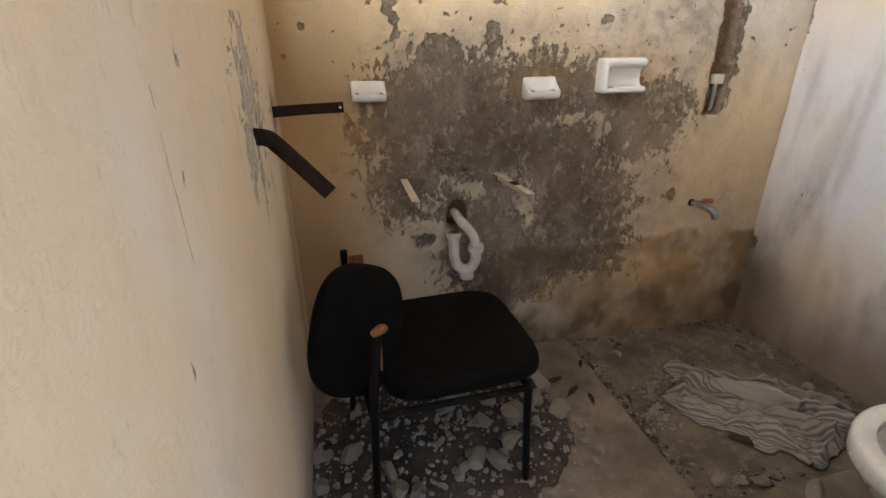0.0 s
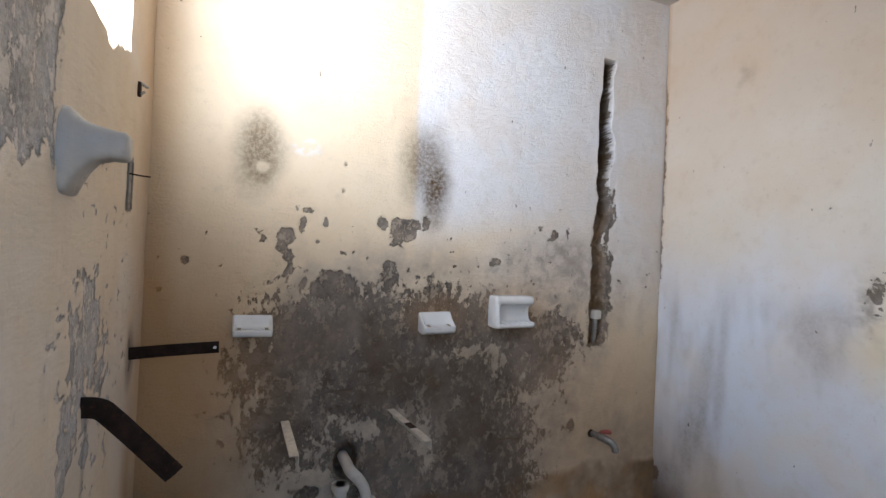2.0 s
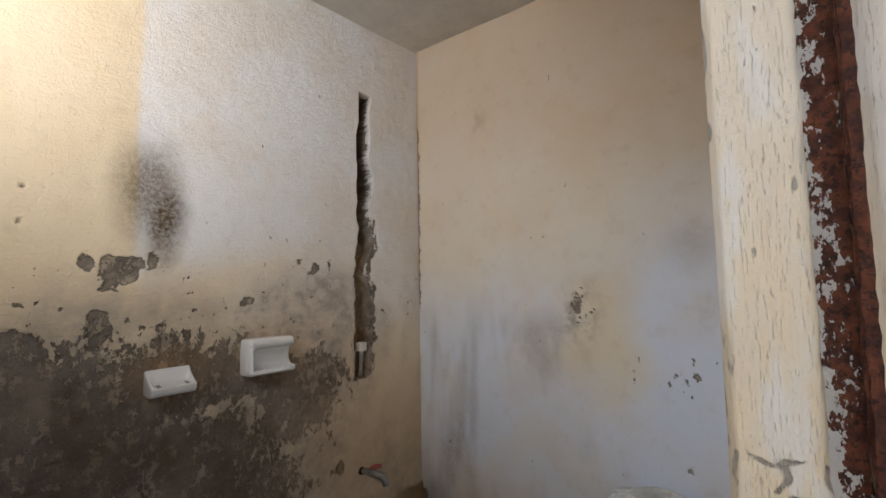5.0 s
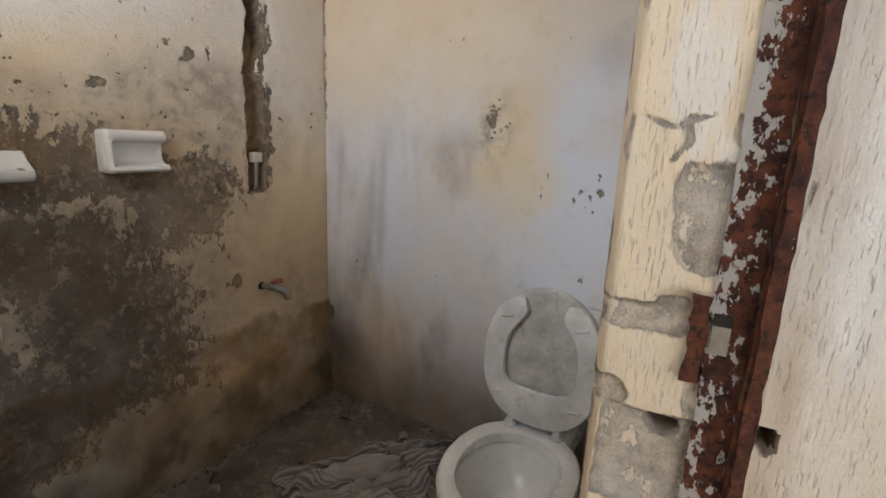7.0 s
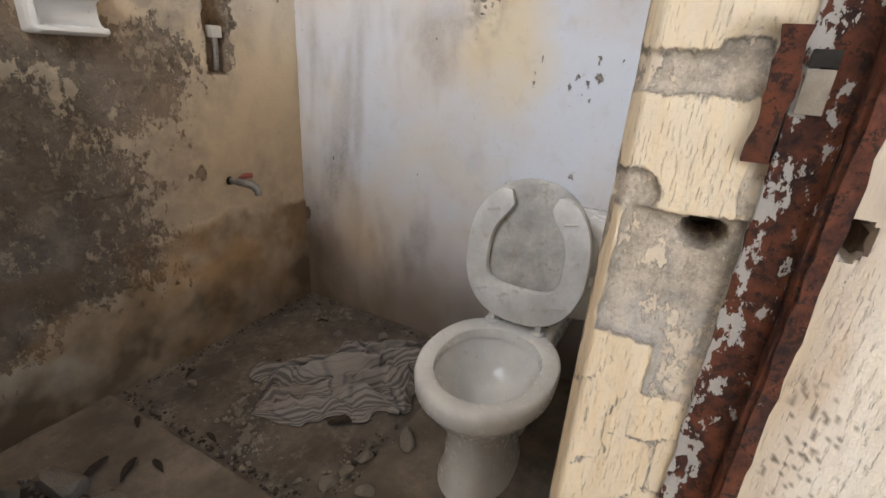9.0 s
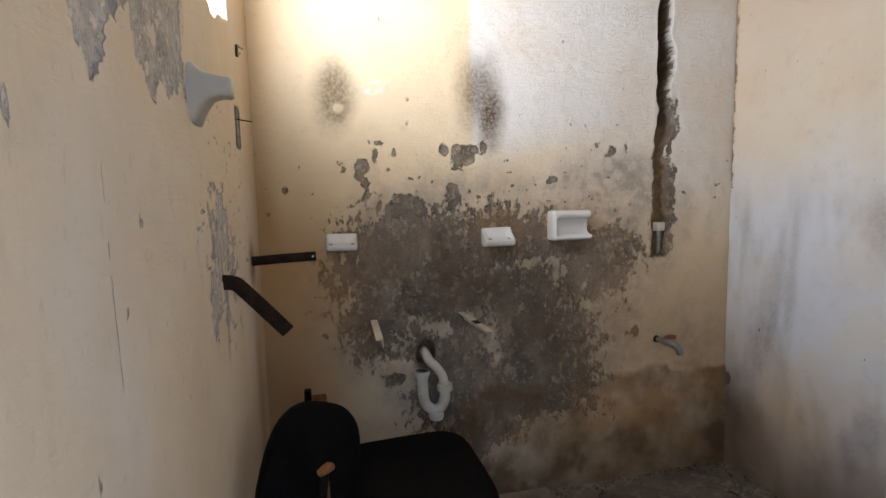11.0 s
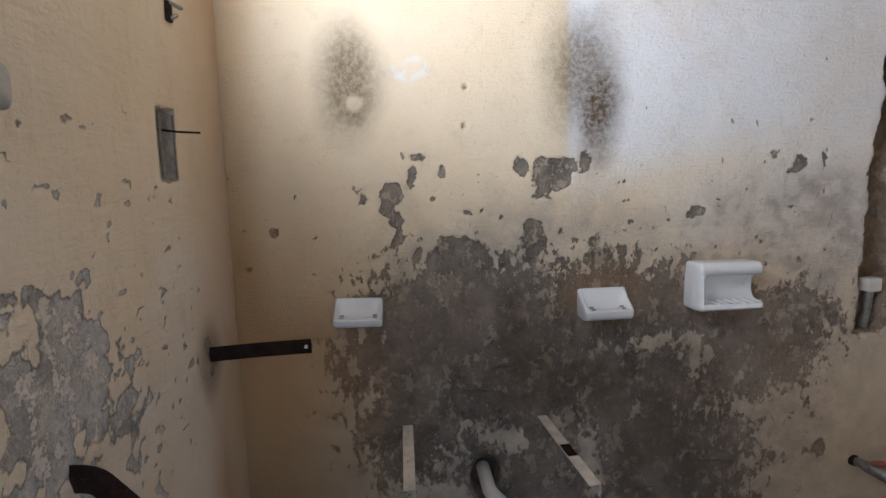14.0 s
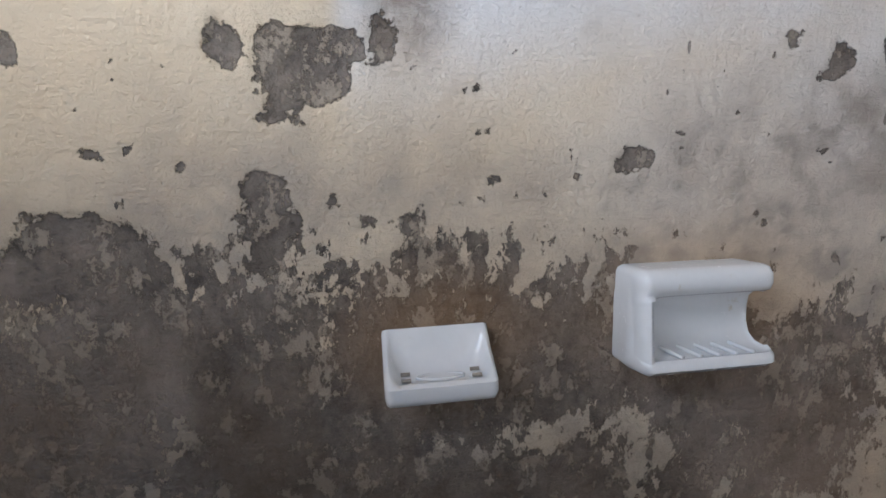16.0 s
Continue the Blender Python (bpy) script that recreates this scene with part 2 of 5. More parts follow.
# rusty door frame with flaking white paint over red primer
M_RUST, n_, l_, b_ = material("flaking_rust")
r1, r2, r3 = noise_node(n_, l_, 60, 6), noise_node(n_, l_, 130, 8, 0.75), noise_node(n_, l_, 110, 6, 0.66, (1, 1, 0.55))
cc = mix(n_, l_, remap(n_, l_, r1, 0.35, 0.65), (0.075, 0.021, 0.012), (0.23, 0.066, 0.026))
cc = mix(n_, l_, remap(n_, l_, r2, 0.52, 0.58, 0, 0.85), cc, (0.028, 0.011, 0.008))
flake = remap(n_, l_, math_node(n_, l_, "ADD", r3, math_node(n_, l_, "MULTIPLY", attribute(n_, "pale"), 0.22)), 0.705, 0.720)
cc = mix(n_, l_, flake, cc, (0.74, 0.70, 0.66))
l_.new(cc, b_.inputs["Base Color"])
b_.inputs["Roughness"].default_value = 0.65
bump(n_, l_, b_, math_node(n_, l_, "ADD", r2, math_node(n_, l_, "ADD", r1, flake)), 0.008)

# striped cloth
M_RAG, n_, l_, b_ = material("striped_cloth")
uvn = n_.new("ShaderNodeUVMap")
sep = n_.new("ShaderNodeSeparateXYZ")
l_.new(uvn.outputs["UV"], sep.inputs["Vector"])
wave = math_node(n_, l_, "SINE", math_node(n_, l_, "MULTIPLY", sep.outputs["Y"], 260.0))
wave2 = math_node(n_, l_, "SINE", math_node(n_, l_, "MULTIPLY", sep.outputs["Y"], 27.0))
stripe = remap(n_, l_, math_node(n_, l_, "ADD", wave, math_node(n_, l_, "MULTIPLY", wave2, 0.7)), 0.0, 0.9, 0, 0.75)
cc = mix(n_, l_, stripe, (0.31, 0.275, 0.25), (0.105, 0.092, 0.088))
cc = mix(n_, l_, remap(n_, l_, noise_node(n_, l_, 9, 6), 0.5, 0.75, 0, 0.4), cc, (0.17, 0.135, 0.10))
l_.new(cc, b_.inputs["Base Color"])
b_.inputs["Roughness"].default_value = 0.95
bump(n_, l_, b_, noise_node(n_, l_, 700, 2), 0.0006)


# ---------------------------------------------------------------- builders
def mesh_object(name, verts, faces, mat, parent=None, label="", shade=True):
    me = bpy.data.meshes.new(name)
    me.from_pydata([tuple(map(float, v)) for v in verts], [], [tuple(map(int, f)) for f in faces])
    me.update()
    if mat:
        me.materials.append(mat)
    if shade:
        me.shade_smooth()
    ob = new(name, me)
    ob.parent = parent
    if label:
        tagged(ob, label)
    return ob


def part(name, bm, mat, parent=None, label="", smooth_angle=40):
    bmesh.ops.recalc_face_normals(bm, faces=bm.faces)
    me = bpy.data.meshes.new(name)
    bm.to_mesh(me)
    bm.free()
    me.materials.append(mat)
    me.shade_smooth()
    me.set_sharp_from_angle(angle=radians(smooth_angle))
    ob = new(name, me)
    ob.parent = parent
    if label:
        tagged(ob, label)
    return ob


def thing(name, label, category, at=(0, 0, 0), group="", kind=""):
    e = new(name)
    e.empty_display_size = 0.05
    e.location = at
    return tagged(e, label, category, group, kind)


def loft(rings, caps=True):
    """A skin over closed rings of equal length."""
    bm = bmesh.new()
    rows = [[bm.verts.new(p) for p in r] for r in rings]
    k = len(rows[0])
    for a, b in zip(rows, rows[1:]):
        for i in range(k):
            bm.faces.new((a[i], a[(i + 1) % k], b[(i + 1) % k], b[i]))
    if caps:
        bm.faces.new(rows[0][::-1])
        bm.faces.new(rows[-1])
    return bm


def tube(points, radius, sides=12, flat=1.0, up=(0, 0, 1), caps=True, steps=0):
    """A round or flat bar along a line of points; radius may be a list."""
    pts = [Vector(p) for p in points]
    rad = list(radius) if isinstance(radius, (list, tuple)) else [radius] * len(pts)
    if steps:
        fine, fr = [], []
        for i in range(len(pts) - 1):
            p0, p1, p2, p3 = pts[max(i - 1, 0)], pts[i], pts[i + 1], pts[min(i + 2, len(pts) - 1)]
            for s in range(steps):
                t = s / steps
                fine.append(0.5 * ((2 * p1) + (p2 - p0) * t + (2 * p0 - 5 * p1 + 4 * p2 - p3) * t * t + (3 * p1 - p0 - 3 * p2 + p3) * t ** 3))
                fr.append(rad[i] * (1 - t) + rad[i + 1] * t)
        pts, rad = fine + [pts[-1]], fr + [rad[-1]]
    rings = []
    side = None
    for i, p in enumerate(pts):
        d = (pts[min(i + 1, len(pts) - 1)] - pts[max(i - 1, 0)]).normalized()
        if side is None:
            side = d.cross(Vector(up))
            side = side.normalized() if side.length > 1e-4 else d.cross(Vector((1, 0, 0))).normalized()
        side = (side - d * side.dot(d)).normalized()
        other = side.cross(d)
        rings.append([p + side * math.cos(a) * rad[i] * flat + other * math.sin(a) * rad[i]
                      for a in [2 * math.pi * k / sides for k in range(sides)]])
    return loft(rings, caps)


def box(x0, x1, y0, y1, z0, z1, bevel=0.0, segments=2):
    bm = bmesh.new()
    bmesh.ops.create_cube(bm, size=1, matrix=Matrix.Translation(((x0 + x1) / 2, (y0 + y1) / 2, (z0 + z1) / 2)) @ Matrix.Diagonal((x1 - x0, y1 - y0, z1 - z0, 1)))
    if bevel:
        bmesh.ops.bevel(bm, geom=bm.edges[:], offset=bevel, segments=segments, affect="EDGES", profile=0.6)
    return bm


def bar(a, b, width, thick, up=(0, 0, 1), bevel=0.001):
    """A flat bar from a to b, width along up."""
    a, b, up = Vector(a), Vector(b), Vector(up)
    d = (b - a).normalized()
    s = d.cross(up).normalized()
    w = s.cross(d)
    bm = bmesh.new()
    m = Matrix((d, s, w)).transposed().to_4x4()
    bmesh.ops.create_cube(bm, size=1, matrix=Matrix.Translation((a + b) / 2) @ m @ Matrix.Diagonal(((b - a).length, thick, width, 1)))
    bmesh.ops.bevel(bm, geom=bm.edges[:], offset=bevel, segments=1, affect="EDGES")
    return bm


def wall_sheet(name, us, vs, place, fields, mat, thickness, hole=None, label=""):
    """A wall with relief: place(u, v, depth) gives the points, fields(u, v) the depth into the wall and the named surface fields."""
    U, V = np.meshgrid(us, vs, indexing="ij")
    depth, named = fields(U, V)
    nu, nv = U.shape
    front = np.stack(place(U, V, depth), -1).reshape(-1, 3)
    back = np.stack(place(U, V, np.full_like(U, thickness)), -1).reshape(-1, 3)
    idx = np.arange(nu * nv).reshape(nu, nv)
    keep = np.ones((nu - 1, nv - 1), bool)
    if hole is not None:
        keep = ~hole((U[:-1, :-1] + U[1:, 1:]) / 2, (V[:-1, :-1] + V[1:, 1:]) / 2)
    q = np.stack([idx[:-1, :-1], idx[1:, :-1], idx[1:, 1:], idx[:-1, 1:]], -1)[keep]
    total = nu * nv
    padded = np.pad(keep, 1)
    sides = []
    k = padded[1:-1, 1:-1]
    for near, a, b in ((padded[:-2, 1:-1], idx[:-1, 1:], idx[:-1, :-1]), (padded[2:, 1:-1], idx[1:, :-1], idx[1:, 1:]),
                       (padded[1:-1, :-2], idx[:-1, :-1], idx[1:, :-1]), (padded[1:-1, 2:], idx[1:, 1:], idx[:-1, 1:])):
        e = k & ~near
        sides.append(np.stack([b[e], a[e], a[e] + total, b[e] + total], -1))
    faces = np.concatenate([q, (q + total)[:, ::-1], *sides])
    me = bpy.data.meshes.new(name)
    me.from_pydata(np.concatenate([front, back]).tolist(), [], faces.tolist())
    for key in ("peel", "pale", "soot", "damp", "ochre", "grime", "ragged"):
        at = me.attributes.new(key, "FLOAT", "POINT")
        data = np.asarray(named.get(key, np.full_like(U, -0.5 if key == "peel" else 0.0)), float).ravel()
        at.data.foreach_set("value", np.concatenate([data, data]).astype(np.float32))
    me.materials.append(mat)
    bm = bmesh.new()
    bm.from_mesh(me)
    bmesh.ops.recalc_face_normals(bm, faces=bm.faces)
    bm.to_mesh(me)
    bm.free()
    me.shade_smooth()
    me.set_sharp_from_angle(angle=radians(60))
    ob = new(name, me)
    return tagged(ob, label, "wall", kind="structure")


def spaced(*stops):
    """Coordinates from stop to stop: (start, step), ..., end."""
    out = []
    for (a, step), nxt in zip(stops, stops[1:]):
        b = nxt[0] if isinstance(nxt, tuple) else nxt
        out.extend(np.linspace(a, b, max(2, int(round((b - a) / step)) + 1))[:-1])
    return np.array(out + [stops[-1]])


# ---------------------------------------------------------------- walls
LX, BY, RX, TOP = 0.012, 1.918, 2.205, 2.86


def back_fields(u, v):
    wu, wv = u + 0.018 * fbm(u, v, 14, 4), v + 0.018 * fbm(u, v, 14, 4, 50)
    main = blobs(wu, wv, [(0.62, 1.06, 0.34, 0.28), (0.45, 0.86, 0.15, 0.17), (0.98, 0.98, 0.34, 0.36), (1.28, 1.08, 0.32, 0.26), (1.58, 1.16, 0.16, 0.12),
                          (1.50, 1.10, 0.14, 0.20), (0.80, 0.62, 0.24, 0.26), (1.14, 0.72, 0.36, 0.22), (1.25, 0.50, 0.26, 0.16), (0.88, 0.45, 0.26, 0.22)])
    main = main * 0.55 + 0.045 * fbm(u, v, 9, 5, 3) + 0.020 * fbm(u * 1.3, v * 0.8, 32, 4, 9) - 0.002
    main = main - 0.065 * smooth(0.1, 0.9, 1 - np.abs(v - 1.32) / 0.20) * smooth(1.10, 1.30, u)
    islands = blobs(wu, wv, [(0.96, 0.76, 0.05, 0.10), (0.88, 0.84, 0.05, 0.03), (0.68, 0.82, 0.05, 0.035), (1.10, 0.88, 0.016, 0.028), (0.55, 0.62, 0.13, 0.09),
                             (1.18, 1.08, 0.05, 0.022), (1.31, 1.02, 0.03, 0.05), (1.42, 0.98, 0.02, 0.05), (0.98, 0.66, 0.03, 0.05), (1.06, 1.06, 0.02, 0.03), (0.74, 0.80, 0.05, 0.05), (0.60, 0.84, 0.03, 0.03), (1.27, 1.03, 0.04, 0.07), (1.13, 1.07, 0.07, 0.022)])
    main = np.minimum(main, 0.010 - islands * 1.2 + 0.035 * fbm(u * 1.2, v * 0.8, 30, 4, 99))
    cu_, cv_ = u - 0.008 + 0.011 * fbm(u, v, 38, 4), v + 0.011 * fbm(u, v, 38, 4, 70)
    chips = blobs(cu_, cv_, [(0.585, 1.345, 0.078, 0.046), (0.640, 1.315, 0.050, 0.030), (0.530, 1.318, 0.030, 0.022), (0.790, 1.400, 0.027, 0.034), (0.788, 1.350, 0.020, 0.036), (0.808, 1.372, 0.022, 0.022),
                             (0.838, 1.555, 0.052, 0.040), (0.855, 1.545, 0.045, 0.036), (0.875, 1.570, 0.036, 0.026), (0.815, 1.578, 0.024, 0.018), (0.822, 1.520, 0.022, 0.016), (0.932, 1.585, 0.016, 0.026),
                             (0.412, 1.505, 0.026, 0.030), (0.402, 1.470, 0.024, 0.022), (0.424, 1.440, 0.020, 0.026), (0.430, 1.396, 0.016, 0.028), (0.468, 1.556, 0.014, 0.030), (0.474, 1.602, 0.018, 0.008)])
    small = blobs(u - 0.010 + 0.006 * fbm(u, v, 50, 3), v + 0.006 * fbm(u, v, 50, 3, 70),
                  [(0.752, 1.573, 0.019, 0.026), (0.543, 1.561, 0.006, 0.014), (0.611, 1.455, 0.012, 0.007), (0.959, 1.371, 0.013, 0.011), (0.964, 1.331, 0.011, 0.013), (0.808, 1.493, 0.015, 0.006),
                   (0.477, 1.346, 0.013, 0.015), (0.518, 1.491, 0.008, 0.007), (1.253, 1.448, 0.022, 0.014), (1.232, 1.434, 0.012, 0.014), (1.545, 1.575, 0.020, 0.022), (1.525, 1.552, 0.016, 0.010),
                   (1.618, 1.586, 0.008, 0.020), (1.469, 1.593, 0.009, 0.012), (0.365, 0.69, 0.012, 0.03), (0.52, 0.60, 0.045, 0.028), (0.108, 1.414, 0.013, 0.012), (1.68, 0.72, 0.02, 0.03), (0.700, 1.44, 0.005, 0.005), (0.86, 1.40, 0.006, 0.004)])
    chips = np.maximum(chips, small)
    speck = fbm(u, v, 40, 3, 21) * 0.026 - 0.0165 - 0.05 * smooth(1.55, 1.75, v) - 0.03 * smooth(1.35, 1.0, v)
    peel = np.maximum(np.maximum(main, chips), speck)
    ragged = smooth(1.48, 1.30, v) * smooth(-0.09, -0.01, main) * smooth(0.012, -0.012, chips)
    edge = 0.885 + 0.012 * fbm(v, u, 7, 3)
    pale = smooth(edge - 0.012, edge + 0.018, u) * smooth(1.42, 1.72, v + 0.05 * fbm(u, v, 5, 3)) * 0.95
    pale = np.maximum(pale, smooth(1.0, 1.7, u + 0.2 * fbm(u, v, 4, 3, 5)) * smooth(1.1, 1.5, v) * 0.75)
    pale = np.maximum(pale, 0.75 * smooth(0.0, 0.5, fbm(u, v, 40, 4, 12) + 0.25) * smooth(-0.008, 0.010, blobs(u + 0.02 * fbm(u, v, 18, 3), v + 0.02 * fbm(u, v, 18, 3, 9), [(0.473, 1.813, 0.05, 0.03), (0.612, 1.675, 0.018, 0.022)])))
    base = blobs(u, v, [(0.95, 0.95, 0.75, 0.52), (1.55, 1.25, 0.40, 0.30)])
    grime = 0.55 * smooth(-0.10, 0.06, base + 0.05 * fbm(u, v, 6, 4, 14)) + 0.55 * smooth(1.25, 0.55, v + 0.1 * fbm(u, v, 3, 3, 4)) * smooth(0.25, 0.9, u)
    grime = grime + 0.65 * smooth(-0.02, 0.10, blob(u + 0.06 * fbm(u, v, 8, 4, 2), v, 1.55, 1.30, 0.40, 0.28)) * smooth(-0.15, 0.2, fbm(u, v, 24, 4, 81))
    grime = np.clip(grime + 0.25 * smooth(0.1, 0.5, fbm(u * 1.4, v * 0.8, 5, 4, 66)) * smooth(1.7, 1.4, v), 0, 0.9)
    soot = 0
    for cu, cv, ru, rv, k in ((0.325, 1.79, 0.115, 0.19, 0.80), (0.335, 1.73, 0.07, 0.10, 0.8), (0.925, 1.80, 0.14, 0.25, 0.80), (0.965, 1.72, 0.10, 0.20, 0.97)):
        d = np.sqrt(((u - cu) / ru) ** 2 + ((v - cv) / rv) ** 2) + 0.18 * fbm(u, v, 12, 4, 33)
        soot = np.maximum(soot, k * smooth(1.05, 0.15, d))
    soot = np.maximum(soot - 0.5 * smooth(0.026, 0.015, np.hypot(u - 0.335, v - 1.735)), 0)
    crust = smooth(0.524, 0.494, v + 0.055 * fbm(u, v, 7, 5, 12) - 0.02 * smooth(1.4, 2.1, u) + 0.035 * smooth(1.7, 2.2, u))
    crust = crust * smooth(0.66, 0.92, u)
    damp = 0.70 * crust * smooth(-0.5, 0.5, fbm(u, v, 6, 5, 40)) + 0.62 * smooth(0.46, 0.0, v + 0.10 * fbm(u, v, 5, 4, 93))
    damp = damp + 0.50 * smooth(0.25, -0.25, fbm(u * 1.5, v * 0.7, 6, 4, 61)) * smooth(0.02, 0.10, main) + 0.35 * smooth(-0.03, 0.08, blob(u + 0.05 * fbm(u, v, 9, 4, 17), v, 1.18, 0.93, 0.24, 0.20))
    lower = smooth(1.30, 0.85, v)
    # Ochre tone; towards the west corner it also paints in the corner's shading.
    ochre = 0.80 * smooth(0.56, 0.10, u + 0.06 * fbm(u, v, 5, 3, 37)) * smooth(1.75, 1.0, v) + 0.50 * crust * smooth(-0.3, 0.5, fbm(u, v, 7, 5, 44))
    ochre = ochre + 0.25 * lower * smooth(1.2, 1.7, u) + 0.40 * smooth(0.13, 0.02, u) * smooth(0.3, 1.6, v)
    halo = smooth(0.14, 0.02, np.hypot((u - 1.0) * 0.7, v - 1.22)) + smooth(0.16, 0.02, np.hypot((u - 1.36) * 0.6, v - 1.24))
    ochre = np.clip(ochre + 0.35 * halo, 0, 0.8)
    depth = 0.003 * fbm(u, v, 3, 3) + 0.0009 * fbm(u, v, 22, 1, 8) + 0.0035 * smooth(-0.004, 0.004, peel) - 0.011 * crust + 0.006 * crust * fbm(u, v, 11, 4, 31) - 0.006 * crust * smooth(0.02, 0.0, v - 0.33 - 0.05 * fbm(u, v, 5, 3, 88))
    # chase cut for a water pipe
    line = 1.832 + 0.020 * fbm(v, v * 0 + 2.0, 7, 4) - 0.025 * smooth(1.75, 1.45, v) + 0.010 * smooth(1.3, 1.15, v)
    half = 0.029 + 0.020 * fbm(v, v * 0 + 9.0, 12, 2) + 0.014 * smooth(0.08, 0.0, np.abs(v - 1.94)) + 0.016 * smooth(0.06, 0.0, np.abs(v - 1.24)) + 0.01 * smooth(1.8, 1.5, v)
    inside = smooth(half + 0.004, half - 0.004, np.abs(u - line)) * smooth(2.415, 2.395, v) * smooth(1.065, 1.085, v)
    torn = smooth(1.95, 1.75, v) * smooth(half + 0.040, half + 0.006, np.abs(u - line - 0.02) + 0.02 * fbm(u, v, 25, 3, 3)) * smooth(2.43, 2.40, v) * smooth(1.05, 1.10, v)
    depth = depth + inside * (0.045 + 0.105 * smooth(1.66, 1.80, v)) + torn * (0.004 + 0.005 * fbm(u, v, 40, 3))
    peel = np.maximum(peel, np.where(inside > 0.3, 0.03, -1))
    peel = np.maximum(peel, (torn - 0.55) * 0.02 + 0.008 * fbm(u, v, 30, 3, 77) - 0.006)
    ochre = np.maximum(ochre, inside * (0.40 + 0.35 * fbm(u, v, 30, 3, 6)) * smooth(1.85, 1.6, v))
    depth = depth + inside * 0.010 * fbm(u, v, 22, 4, 19)
    # Chase inside coloured dark for its deep shade, most above 1.7 m.
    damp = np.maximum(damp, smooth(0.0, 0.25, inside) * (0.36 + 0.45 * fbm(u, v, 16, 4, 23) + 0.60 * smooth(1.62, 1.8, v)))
    # Crack below the ceiling, carved and coloured dark.
    gap = smooth(0.012, 0.004, np.abs(v - 2.697 - 0.033 * (u - 0.3) + 0.004 - 0.012 * fbm(u, u * 0, 12, 3))) * smooth(0.42, 0.46, u) * smooth(0.80, 0.74, u)
    depth, damp = depth + 0.03 * gap, np.maximum(damp, 0.9 * gap)
    # hole round the drain, the shade inside it painted dark
    r = np.hypot((u - 0.665) / 0.042, (v - 0.70) / 0.062) + 0.15 * fbm(u, v, 18, 3)
    hole = smooth(1.1, 0.85, r)
    depth = depth + 0.06 * hole
    peel = np.maximum(peel, np.where(r < 1.25, 0.03, -1))
    damp = np.clip(np.maximum(damp, 0.75 * hole), 0, 0.95)
    for cu0, cu1, cz0, wob in ((0.69, 0.83, 1.018, 0.012), (0.60, 0.68, 0.955, 0.008), (0.84, 0.86, 0.99, 0.02), (1.30, 1.42, 0.70, 0.02)):
        fissure = smooth(0.0045, 0.002, np.abs(v - cz0 - wob * fbm(u, u * 0 + cz0, 14, 3))) * (u > cu0) * (u < cu1)
        depth, damp = depth + 0.004 * fissure, np.maximum(damp, 0.85 * fissure)
    # nails, plug holes, each painted dark in the middle
    for cu, cv, cr in ((0.617, 1.775, 0.008), (0.612, 1.68, 0.006), (0.600, 0.895, 0.008), (0.625, 0.898, 0.007), (0.690, 0.895, 0.010), (0.708, 0.890, 0.008)):
        pit = smooth(cr, cr * 0.5, np.hypot(u - cu, v - cv))
        depth, damp = depth + 0.01 * pit, np.maximum(damp, 0.9 * pit)
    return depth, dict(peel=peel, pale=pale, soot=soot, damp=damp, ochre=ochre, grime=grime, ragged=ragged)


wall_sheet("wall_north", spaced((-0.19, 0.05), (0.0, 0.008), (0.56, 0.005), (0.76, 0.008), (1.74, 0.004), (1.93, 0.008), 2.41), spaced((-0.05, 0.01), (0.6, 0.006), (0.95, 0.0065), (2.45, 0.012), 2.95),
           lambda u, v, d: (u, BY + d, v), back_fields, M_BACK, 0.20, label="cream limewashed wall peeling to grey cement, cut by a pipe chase")


